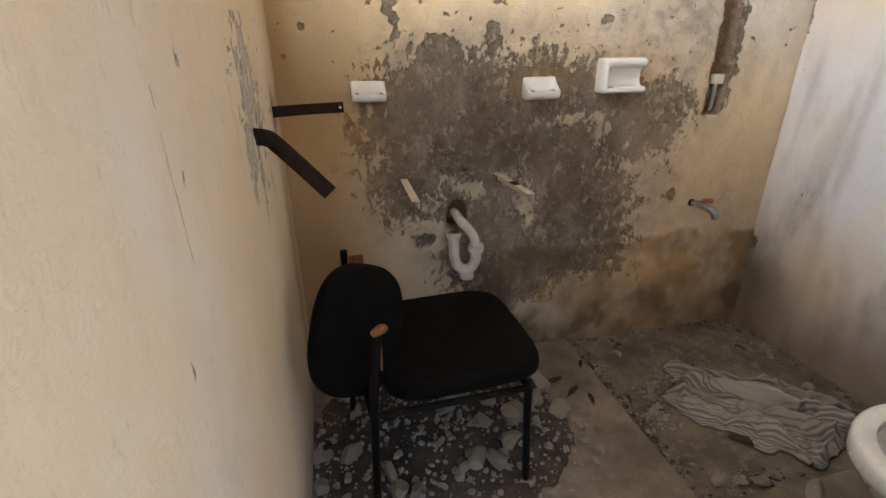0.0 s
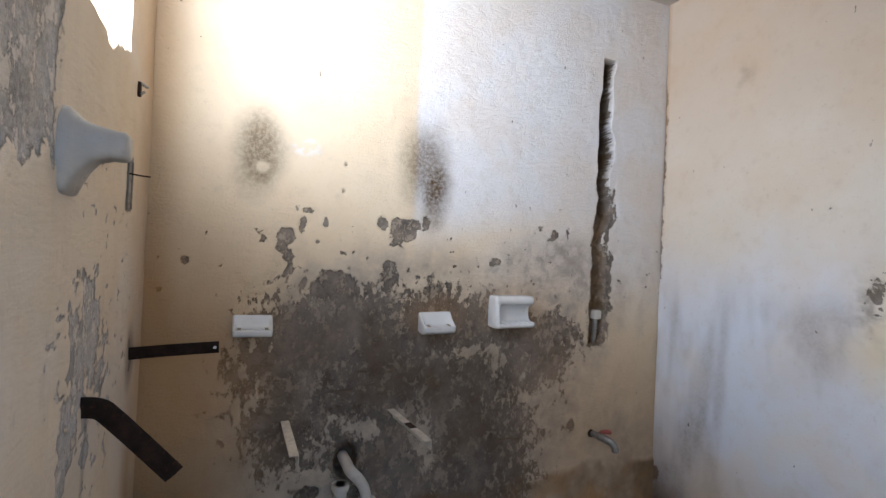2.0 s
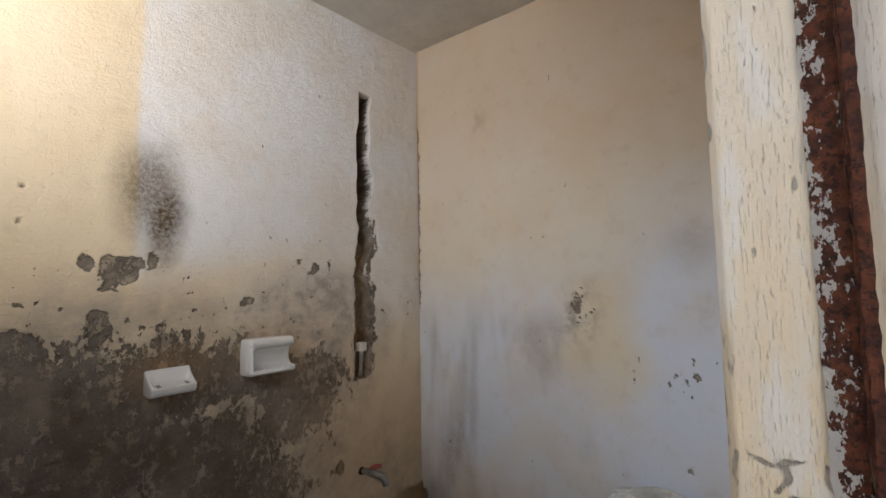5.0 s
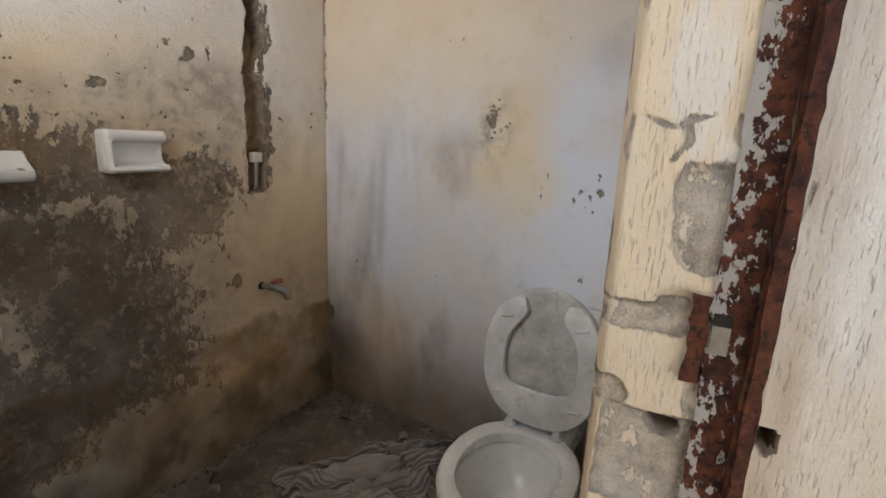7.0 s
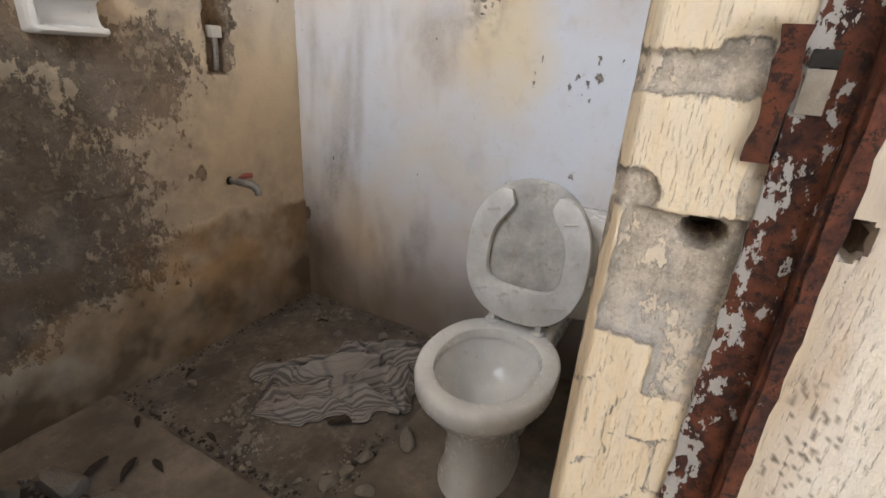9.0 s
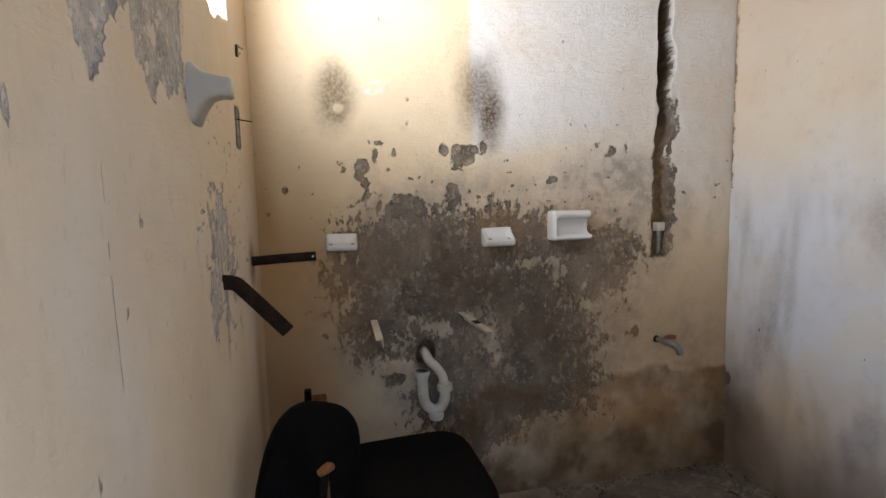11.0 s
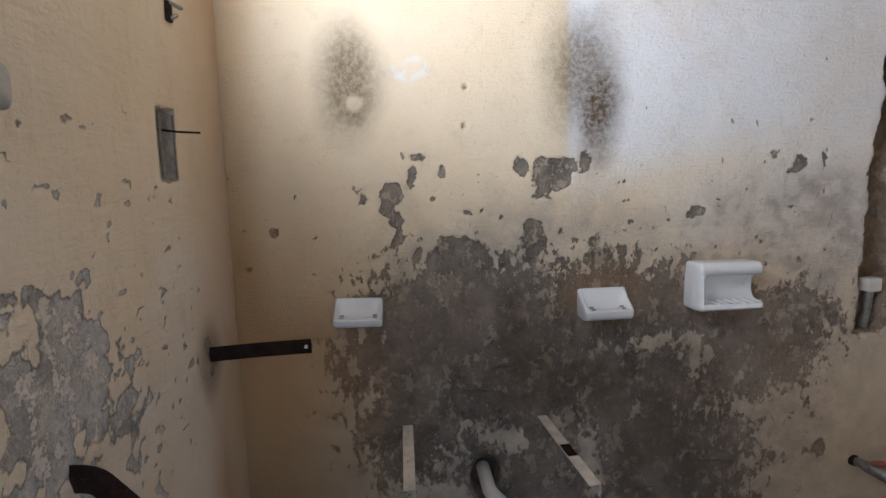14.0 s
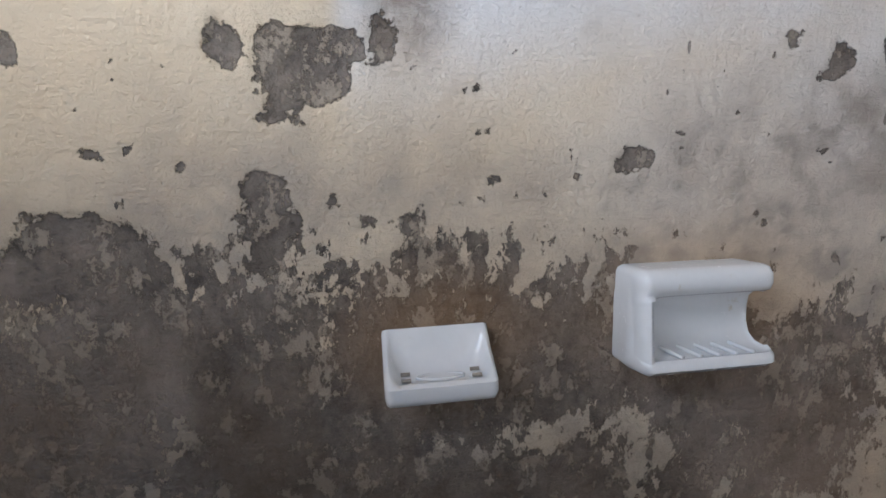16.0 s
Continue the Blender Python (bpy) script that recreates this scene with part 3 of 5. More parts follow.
def left_fields(u, v):
    wu, wv = u + 0.02 * fbm(u, v, 12, 4), v + 0.03 * fbm(u * 2, v, 10, 4, 50)
    hang = 1.60 + 0.13 * fbm(u, u * 0 + 4.0, 16, 3)
    strip = np.minimum(np.minimum(u - 0.61 + 0.02 * fbm(u, v, 10, 3), 1.10 - u), v - hang) * 0.5
    strip = np.minimum(strip, 0.06 - 0.9 * blobs(wu, wv, [(0.745, 1.60, 0.012, 0.10), (1.03, 1.62, 0.02, 0.08)]))
    patch = blobs(wu, wv, [(1.30, 1.28, 0.13, 0.15), (1.22, 1.12, 0.09, 0.12), (1.42, 1.18, 0.06, 0.15), (1.745, 1.15, 0.05, 0.075), (1.33, 1.08, 0.07, 0.09)]) * 0.4 - 0.014 + 0.028 * fbm(u, v, 22, 4, 6)
    scratch = fbm(u * 0.7 + v * 0.5, v - 0.3 * u, 62, 3, 15) * 0.03 - 0.0135 - 0.04 * smooth(0.25, 0.60, np.hypot(u - 1.40, (v - 1.28) * 0.9))
    nick = blobs(u, v, [(0.795, 1.33, 0.006, 0.012), (0.60, 1.02, 0.004, 0.014), (0.72, 1.20, 0.004, 0.01), (0.96, 0.98, 0.005, 0.012), (0.50, 1.45, 0.006, 0.012)])
    box_hole = np.minimum(np.minimum(u - 1.602, 1.662 - u), np.minimum(v - 1.545, 1.672 - v))
    peel = np.maximum(np.maximum(np.maximum(strip, patch), np.maximum(scratch, nick)), box_hole + 0.004)
    line = smooth(0.006, 0.002, np.abs(u - 0.685 - 0.01 * fbm(v, v * 0, 8, 3))) * smooth(1.0, 1.2, v) * smooth(1.58, 1.5, v) * smooth(0.1, 0.3, fbm(u * 0 + 3, v, 18, 2))
    peel = np.maximum(peel, np.where(line > 0.05, line * 0.012 - 0.004, -1))
    # Corner shading put into the colour, plus an ochre stain under the bar root.
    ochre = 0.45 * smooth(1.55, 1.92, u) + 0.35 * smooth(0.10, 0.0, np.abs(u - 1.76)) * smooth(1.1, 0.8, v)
    pale = 0.25 * smooth(0.0, 0.5, fbm(u, v, 3, 3, 18))
    # Dark streak by the bent bar; darker inside the box recess and at the foot.
    damp = 0.5 * smooth(0.02, 0.0, np.abs(u - 1.325 - 0.1 * (v - 1.0))) * smooth(1.17, 1.1, v) * smooth(0.90, 1.0, v)
    damp = damp + 0.75 * smooth(0.0, 0.02, box_hole) + 0.35 * smooth(0.35, 0.0, v)
    # Darker round the root of the straight bar.
    damp = np.maximum(damp, 0.55 * smooth(0.085, 0.03, np.hypot(u - 1.74, (v - 1.15) * 0.7)))
    depth = 0.004 * fbm(u, v, 2.2, 3, 5) + 0.0012 * fbm(u, v, 20, 1) + 0.005 * smooth(-0.003, 0.004, strip) + 0.002 * smooth(-0.003, 0.003, peel) + 0.03 * smooth(0.0, 0.008, box_hole)
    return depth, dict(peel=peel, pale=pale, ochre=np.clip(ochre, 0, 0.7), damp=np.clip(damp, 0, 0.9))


def window_hole(u, v):
    sill = 1.885 + 0.012 * fbm(u, u * 0 + 1.0, 9, 3) + 0.035 * smooth(1.40, 1.56, u) - 0.02 * smooth(0.06, 0.0, np.abs(u - 1.39))
    return (u > 0.60) & (u < 1.575) & (v > sill) & (v < 2.46)


wall_sheet("wall_west", spaced((0.05, 0.012), (0.55, 0.009), 1.914), spaced((-0.05, 0.025), (0.9, 0.009), (2.0, 0.015), 2.95),
           lambda u, v, d: (LX - d, u, v), left_fields, M_LEFT, 0.20, window_hole, "cream limewashed wall with a broken window opening and grey runs below")


def right_fields(u, v):
    up = v + 0.10 * fbm(u, v, 3, 4)
    # Faded patches; the second term whitens the doorway end for the daylight there.
    pale = smooth(1.75, 1.20, up) * smooth(-0.7, 0.3, fbm(u, v, 2.5, 4, 9)) * 0.72 + 0.6 * smooth(0.95, 0.65, u) * smooth(2.1, 1.4, up) + 0.26
    pale = np.clip(pale - 0.65 * smooth(0.24, 0.0, np.abs(u - 0.95 + 0.14 * fbm(u, v, 4, 4))) * smooth(1.62, 1.38, up) * smooth(0.9, 1.1, v), 0, 1)
    patch = blobs(u, v, [(1.04, 1.39, 0.10, 0.10), (1.07, 1.28, 0.05, 0.08), (0.62, 1.15, 0.05, 0.05)]) * 0.35 - 0.030 + 0.040 * fbm(u, v, 40, 3, 6)
    chips = blobs(u + 0.004 * fbm(u, v, 50, 2), v, [(0.630, 1.205, 0.006, 0.018), (0.835, 1.120, 0.005, 0.018), (0.555, 1.20, 0.006, 0.014), (0.66, 0.83, 0.008, 0.012), (1.895, 0.43, 0.02, 0.04),
                                                           (0.690, 1.15, 0.005, 0.009), (0.655, 1.13, 0.004, 0.008), (0.672, 1.10, 0.006, 0.005), (0.640, 1.085, 0.004, 0.007), (0.712, 1.12, 0.003, 0.006), (0.60, 1.16, 0.003, 0.008)])
    flake = (smooth(0.035, 0.0, BY - u) - 0.8 + 0.5 * fbm(u, v, 22, 3)) * 0.02 - 0.03 * smooth(2.3, 2.4, v) - 0.03 * smooth(1.36, 1.3, v)
    peel = np.maximum(np.maximum(patch, chips), flake)
    soot = 0.55 * smooth(0.10, 0.0, np.hypot(u - 1.53, v - 2.28)) * smooth(-0.2, 0.4, fbm(u, v, 12, 3)) + 0.25 * smooth(0.14, 0.0, np.hypot(u - 0.62, v - 1.62))
    soot = soot + 0.50 * smooth(0.14, 0.02, np.hypot(u - 1.045, (v - 1.36) * 0.7)) * smooth(-0.3, 0.4, fbm(u, v, 30, 4, 3)) + 0.34 * smooth(0.0, 0.5, fbm(u * 1.4, v * 0.6, 4, 4, 28)) * smooth(1.45, 1.25, v) * smooth(0.85, 1.0, u)
    soot = soot + 0.30 * smooth(-0.1, 0.5, fbm(u * 2.2, v * 0.35, 4, 4, 58)) * smooth(1.5, 1.2, v) * smooth(1.1, 1.4, u)
    # Damp foot; the second term makes the low north corner darker too.
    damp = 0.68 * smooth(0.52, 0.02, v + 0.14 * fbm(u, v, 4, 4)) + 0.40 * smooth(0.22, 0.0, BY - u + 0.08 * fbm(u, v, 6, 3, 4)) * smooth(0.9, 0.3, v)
    ochre = 0.40 * smooth(0.65, 0.2, v) + 0.30 * smooth(1.5, 2.6, v + 0.25 * fbm(u, v, 3, 4, 73)) + 0.5 * smooth(0.025, 0.0, BY - u) * smooth(1.2, 2.2, v)
    depth = 0.004 * fbm(u, v, 2.0, 3) + 0.0008 * fbm(u, v, 18, 1) + 0.002 * smooth(-0.003, 0.003, peel)
    return depth, dict(peel=peel, pale=pale, soot=soot, damp=np.clip(damp, 0, 0.8), ochre=np.clip(ochre, 0, 0.6))


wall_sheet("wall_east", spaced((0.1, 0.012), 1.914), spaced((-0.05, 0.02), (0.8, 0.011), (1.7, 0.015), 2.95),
           lambda u, v, d: (RX + d, u, v), right_fields, M_RIGHT, 0.20, label="faded cream wall, bluish white patches, daylight whitening by the door, dampened foot")

JX, JY0, JY1, LINTEL = 0.872, 0.10, 0.342, 2.16


def jamb_fields(u, v):
    e1, e2 = 0.006 * fbm(u, v, 30, 3), 0.006 * fbm(u, v, 30, 3, 40)
    u2, v2 = u + e1, v + e2
    def rect(a, b, c, d):
        return np.minimum(np.minimum(u2 - a, b - u2), np.minimum(v2 - c, d - v2))
    patch = np.maximum(rect(0.262, 0.332, 1.020, 1.111), rect(0.262, 0.297, 0.986, 1.03))
    band = rect(0.288, 0.345, 1.175, 1.195)
    crumble = np.minimum(blob(u2, v2, 0.284, 1.190, 0.026, 0.022), 1.0)
    upper = np.maximum(blob(u2, v2, 0.274, 1.262, 0.026, 0.040), blob(u2, v2, 0.288, 1.278, 0.014, 0.022))
    knock = np.maximum(blob(u2, v2, 0.330, 1.120, 0.018, 0.012), blob(u2, v2, 0.268, 1.135, 0.007, 0.020))
    grid_u, grid_v = np.abs((u + 0.020 * fbm(u, v, 24, 3, 5) + 0.3 * v) % 0.034 - 0.017), np.abs((v + 0.022 * fbm(u, v, 20, 3, 15) + 0.12 * u) % 0.042 - 0.021)
    crack = 0.0010 - np.minimum(grid_u + 0.004 * smooth(0.0, 0.5, fbm(u, v, 22, 2, 3)), grid_v + 0.004 * smooth(0.0, 0.5, fbm(u, v, 22, 2, 33))) - 0.02 * smooth(1.015, 1.03, v) - 0.02 * smooth(0.262, 0.255, u)
    crack = np.maximum(crack, 0.0014 - np.minimum(grid_u, grid_v) - 0.03 * smooth(1.30, 1.285, v) - 0.03 * smooth(1.33, 1.345, v) - 0.03 * smooth(0.255, 0.262, 0.262 - u + 0.25))
    nick = fbm(u * 1.8, v * 0.5, 70, 3, 12) * 0.010 - 0.0068
    rim = -0.001 - (JY1 - u) + 0.008 * fbm(u, v, 25, 3, 2)
    peel = np.maximum(np.maximum(np.maximum(patch, band), np.maximum(upper, knock)), np.maximum(np.maximum(crack, nick), rim))
    peel = np.maximum(peel, crumble - 0.010 + 0.006 * fbm(u, v, 60, 3, 8))
    outside = smooth(0.232, 0.215, u)
    pale = np.clip(0.62 * outside + 0.75 * smooth(0.0, 0.35, fbm(u * 2.5, v * 0.8, 12, 4, 7)) * smooth(1.05, 1.3, v) + 0.5 * smooth(1.45, 1.7, v), 0, 1)
    ochre = 0.30 * outside * smooth(0.1, 0.6, fbm(u * 2, v * 0.6, 14, 3, 3)) + 0.25 * smooth(0.020, 0.0, np.abs(u - 0.215))
    deep = np.maximum(smooth(0.0, 0.003, patch), smooth(0.0, 0.006, upper))
    depth = 0.0012 * fbm(u * 2.5, v, 30, 3) + 0.005 * deep + 0.003 * deep * fbm(u, v, 70, 3, 90) * smooth(1.15, 1.2, v) + 0.005 * smooth(0, 0.012, crumble) * (1 + fbm(u, v, 60, 3, 14)) + 0.003 * smooth(0, 0.003, band) * (1 + 0.5 * fbm(u, v, 80, 2, 7)) + 0.004 * smooth(0, 0.004, knock) + 0.0015 * smooth(-0.001, 0.002, crack)
    bore = np.maximum(smooth(1.1, 0.8, np.hypot((u - 0.288) / 0.012, (v - 1.101) / 0.009)), smooth(1.1, 0.8, np.hypot((u - 0.222) / 0.007, (v - 1.113) / 0.010)))
    depth = depth + 0.045 * bore + 0.012 * smooth(0.012, 0.0, JY1 - u) ** 2
    # Bores also coloured dark for the shade inside; darker at the foot.
    damp = np.maximum(0.9 * bore, 0.35 * smooth(0.10, 0.0, v))
    spatter = smooth(0.50, 0.58, fbm(u * 1.4, v * 0.8, 330, 1, 55)) * smooth(0.07, 0.02, np.abs(v - 0.985)) * smooth(0.224, 0.216, u) * smooth(0.175, 0.19, u)
    damp = np.maximum(damp, 0.85 * spatter)
    return depth, dict(peel=np.where(bore > 0.4, 0.02, peel), pale=pale, ochre=ochre, damp=damp)


wall_sheet("door_jamb", spaced((JY0, 0.004), (0.17, 0.0022), JY1), spaced((-0.02, 0.02), (0.7, 0.004), (0.9, 0.0026), (1.34, 0.006), LINTEL), lambda u, v, d: (JX + d, u, v), jamb_fields, M_JAMB, 0.07,
           label="worn door jamb of cream paint flaking off concrete block")


def plain(u, v):
    return 0.003 * fbm(u, v, 3, 3), dict(pale=0.3 + 0 * u, damp=0.4 * smooth(0.3, 0, v))


wall_sheet("wall_south", spaced((JX + 0.07, 0.05), RX + 0.2), spaced((-0.05, 0.05), 2.95), lambda u, v, d: (u, JY1 - 0.004 - d, v), plain, M_RIGHT, 0.23, label="plain plastered wall beside the doorway")
tagged(part("lintel", box(LX + 0.004, JX + 0.07, JY0, JY1 - 0.003, LINTEL, 2.95, 0.004), M_OUTER), "plastered lintel over the doorway", "lintel", kind="structure")

# ceiling, a little lower to the west
cu, cv = np.meshgrid(np.linspace(-0.19, 2.4, 90), np.linspace(0.10, 2.1, 70), indexing="ij")
cz = 2.69 + 0.033 * cu + 0.006 * fbm(cu, cv, 3, 4) + 0.02 * smooth(0.03, 0.0, np.abs(cv - 1.905)) * smooth(0.75, 0.7, cu) * smooth(0.5, 0.55, cu)
k = np.arange(cu.size).reshape(cu.shape)
cq = np.stack([k[:-1, :-1], k[:-1, 1:], k[1:, 1:], k[1:, :-1]], -1).reshape(-1, 4)
tagged(mesh_object("ceiling", np.stack([cu, cv, cz], -1).reshape(-1, 3), cq, M_CEIL), "dull grey stained plaster ceiling", "ceiling", kind="structure")
tagged(part("roof_slab", box(-0.6, 2.8, -0.25, 2.5, 2.96, 3.12, 0.01), M_OUTER), "flat concrete roof slab", "roof", kind="structure")

# floors
def sheet(name, x0, x1, y0, y1, z, relief, mat, label, n=70):
    u, v = np.meshgrid(np.linspace(x0, x1, n), np.linspace(y0, y1, n), indexing="ij")
    w = z + relief * fbm(u, v, 5, 4)
    i = np.arange(u.size).reshape(u.shape)
    q = np.stack([i[:-1, :-1], i[1:, :-1], i[1:, 1:], i[:-1, 1:]], -1).reshape(-1, 4)
    low = np.stack([u, v, 0 * u - 0.08], -1).reshape(-1, 3)
    top = np.stack([u, v, w], -1).reshape(-1, 3)
    rim = np.concatenate([i[:, 0], i[-1, 1:], i[::-1, -1][1:], i[0, ::-1][1:-1]])
    m = u.size
    side = np.stack([rim, np.roll(rim, -1), np.roll(rim, -1) + m, rim + m], -1)[:, ::-1]
    return tagged(mesh_object(name, np.concatenate([top, low]), np.concatenate([q, side]), mat, shade=False), label, "floor", kind="structure")


sheet("floor", LX - 0.05, 1.216, -0.3, BY + 0.05, 0.014, 0.003, M_FLOOR, "dusty grey cement floor slab")
sheet("floor_recess", 1.217, RX + 0.05, 0.95, BY + 0.05, -0.004, 0.006, M_RECESS, "dirty sunken cement shower floor")
sheet("floor_toilet", 1.217, RX + 0.05, 0.05, 0.949, 0.016, 0.003, M_FLOOR, "dusty cement floor under the toilet")
g = bmesh.new()
bmesh.ops.create_grid(g, x_segments=8, y_segments=8, size=3000, matrix=Matrix.Translation((0, 0, -0.06)))
# Unseen reflector: a sunlit wall added to throw light through door and window.
tagged(part("bounce_wall", box(-2.9, -2.7, -8.0, 4.0, -0.06, 3.8, 0.01), M_OUTER), "unseen plain wall added to bounce sunlight indoors", "wall", kind="structure")
tagged(part("ground", g, M_GROUND), "dry bare earth yard", "ground", kind="structure")


# ---------------------------------------------------------------- door frame of rusty angle iron
frame_ob = thing("door_frame", "rusty red steel door frame with flaking white paint", "door frame", (JX, 0.245, 0.014))
def frame_piece(name, bm, pale=1.0, label=""):
    ob = part(name, bm, M_RUST, None, label)
    ob.parent = frame_ob
    ob.matrix_parent_inverse = Matrix.Translation(-Vector(frame_ob.location))
    at = ob.data.attributes.new("pale", "FLOAT", "POINT")
    # white paint clings to the edge nearest the plaster
    ys = np.array([v.co.y for v in ob.data.vertices])
    share = (ys - ys.min()) / max(1e-6, ys.max() - ys.min())
    at.data.foreach_set("value", (pale * (0.35 + 0.80 * share)).astype(np.float32))
    return ob


def rough_strip(x0, x1, y0, y1, z0, z1, step=0.03, wob=0.0008):
    """A bar with uneven rusted faces."""
    rings = []
    for z in np.arange(z0, z1 + step / 2, step):
        w = lambda: random.uniform(-wob, wob)
        rings.append([(x0 + w(), y0 + w(), z), (x1, y0 + w(), z), (x1, y1 + w(), z), (x0 + w(), y1 + w(), z)])
    return loft(rings)


frame_piece("flat_leaf", rough_strip(JX - 0.004, JX + 0.004, 0.2415, 0.267, 0.014, LINTEL, 0.012, 0.0011), 1.0)
frame_piece("stop_leaf", rough_strip(JX - 0.013, JX + 0.002, 0.2325, 0.241, 0.014, LINTEL, 0.012, 0.0011), 0.15)
frame_piece("lip", rough_strip(JX - 0.016, JX - 0.0135, 0.230, 0.2385, 0.014, LINTEL, 0.012, 0.0009), 0.1)
frame_piece("strike_plate", rough_strip(JX - 0.007, JX + 0.003, 0.2675, 0.279, 1.145, 1.212, 0.008, 0.0016), 0.15)
# The slot is not cut: a dark plate gives its shaded upper end.
for nm, z0, z1, mat, lab in (("latch_slot", 1.170, 1.1905, M_STONE, "pale plaster showing in the latch slot"), ("latch_hole_shade", 1.191, 1.199, M_DARK, "dark plate standing for shade in the latch slot")):
    slot_ob = frame_piece(nm, box(JX - 0.0062, JX - 0.001, 0.2535, 0.265, z0, z1, 0.0006), 0.9, lab)
    slot_ob.data.materials[0] = mat


# ---------------------------------------------------------------- ceramic wall fittings
def under(ob, parent):
    ob.parent = parent
    return ob


def soap_dish(name, x, z, label, w=0.145, tilt=0.0, tall=1.0):
    """A glazed tray with a raised back, rounded lip and drain slots."""
    base = thing(name, label, "soap dish", group="wall soap dishes")
    def profile(fill, s, zs):
        d = [(0, 0.078), (0.008, 0.080), (0.013, 0.074), (0.018, 0.050 + 0.02 * fill), (0.030, 0.032 + 0.024 * fill), (0.048, 0.026 + 0.018 * fill), (0.058, 0.027 + 0.010 * fill),
             (0.064, 0.031), (0.070, 0.028), (0.070, 0.014), (0.062, 0.004), (0.040, -0.002), (0.015, 0.0), (0, 0.004)]
        return [(y * s, 0.039 + (zz - 0.039) * zs) for y, zz in d]
    rings = []
    for t, fill, s, zs in ((0, 1, 0.80, 0.86), (0.012, 1, 0.93, 0.96), (0.04, 1, 0.99, 1), (0.07, 0.75, 1, 1), (0.12, 0.15, 1, 1), (0.25, 0, 1, 1), (0.5, 0, 1, 1),
                           (0.75, 0, 1, 1), (0.88, 0.15, 1, 1), (0.93, 0.75, 1, 1), (0.96, 1, 0.99, 1), (0.988, 1, 0.93, 0.96), (1, 1, 0.80, 0.86)):
        rings.append([((t - 0.5) * w, -d, zz) for d, zz in profile(fill, s, zs)])
    under(part("tray", loft(rings), M_CERAMIC, None, "", 55), base)
    # Slots are grey bars on the glaze, their shade given by colour.
    for dx, dd in ((-0.042, 0.040), (-0.042, 0.054), (0.042, 0.040), (0.042, 0.054)):
        under(part("drain_slot_mark", tube([(dx - 0.005, -dd, 0.0335 if dd < 0.05 else 0.0315), (dx + 0.006, -dd, 0.0335 if dd < 0.05 else 0.0315)], 0.0024, 8), M_STONE, None), base)
    ring = [(0.028 * math.cos(a), -0.047 + 0.013 * math.sin(a), 0.0285 + 0.0022 * (1 - math.sin(a))) for a in [2 * math.pi * i / 24 for i in range(25)]]
    under(part("soap_ring", tube(ring, 0.0018, 6), M_CERAMIC, None), base)
    base.matrix_world = pose(x, BY + 0.003, z, 0, tilt, 0) @ Matrix.Diagonal((1, 1, tall, 1))
    return base


soap_dish("soap_dish", 0.327, 1.170, "white ceramic soap dish fixed to peeling wall", 0.124, 1, 0.84)
soap_dish("soap_dish", 0.991, 1.160, "white ceramic soap dish on grey bare cement", 0.134, -0.5)


def paper_holder(x, z):
    """A ceramic recess: thick top shelf, closed cheek on one end, thin ribbed lower lip."""
    base = thing("toilet_paper_holder", "white glazed ceramic paper holder on cement wall", "paper holder")
    outer = [(0.0, 0.066), (0.048, 0.067), (0.060, 0.065), (0.067, 0.057), (0.068, 0.045), (0.064, 0.036)]
    hollow = [(0.052, 0.031), (0.030, 0.029), (0.017, 0.020), (0.013, 0.004), (0.014, -0.018), (0.022, -0.036), (0.040, -0.045), (0.062, -0.047)]
    lower = [(0.072, -0.044), (0.078, -0.048), (0.079, -0.056), (0.070, -0.063), (0.040, -0.067), (0.0, -0.066)]
    rings = []
    for px, fill, reach, tall in ((-0.106, 1.0, 0.72, 0.86), (-0.104, 1.0, 0.88, 0.94), (-0.099, 1.0, 0.97, 0.985), (-0.096, 1.0, 1.0, 1.0), (-0.091, 0.95, 1.0, 1.0), (-0.088, 0.80, 1.0, 1.0),
                                  (-0.084, 0.50, 1.0, 1.0), (-0.077, 0.22, 1.0, 1.0), (-0.064, 0.07, 1.0, 1.0), (-0.03, 0.0, 1.0, 1.0), (0.03, 0.0, 1.0, 1.0), (0.075, 0.0, 1.0, 1.0),
                                  (0.090, 0.02, 0.99, 1.0), (0.098, 0.06, 0.96, 0.99), (0.103, 0.12, 0.90, 0.96), (0.105, 0.2, 0.80, 0.90)):
        inner = [(d + (0.070 + 0.006 * (0.03 - h) / 0.08 - d) * fill, h) for d, h in hollow]
        px = px * 0.75 if px > 0 else px
        rings.append([(px, -d * reach, h * tall) for d, h in outer + inner + lower])
    under(part("body", loft(rings), M_CERAMIC, None, "", 50), base)
    for i in range(5):
        under(part("rib", tube([(-0.058 + 0.025 * i, -0.034, -0.0415), (-0.048 + 0.025 * i, -0.068, -0.0445)], 0.0030, 6), M_CERAMIC, None), base)
    base.matrix_world = pose(x, BY + 0.004, z)


paper_holder(1.341, 1.240)


def rounded_ring(x, cy, cz, hy, hz, e=0.45, k=28):
    out = []
    for i in range(k):
        a = 2 * math.pi * i / k
        c, s = math.cos(a), math.sin(a)
        out.append((x, cy + hy * math.copysign(abs(c) ** e, c), cz + hz * math.copysign(abs(s) ** e, s)))
    return out


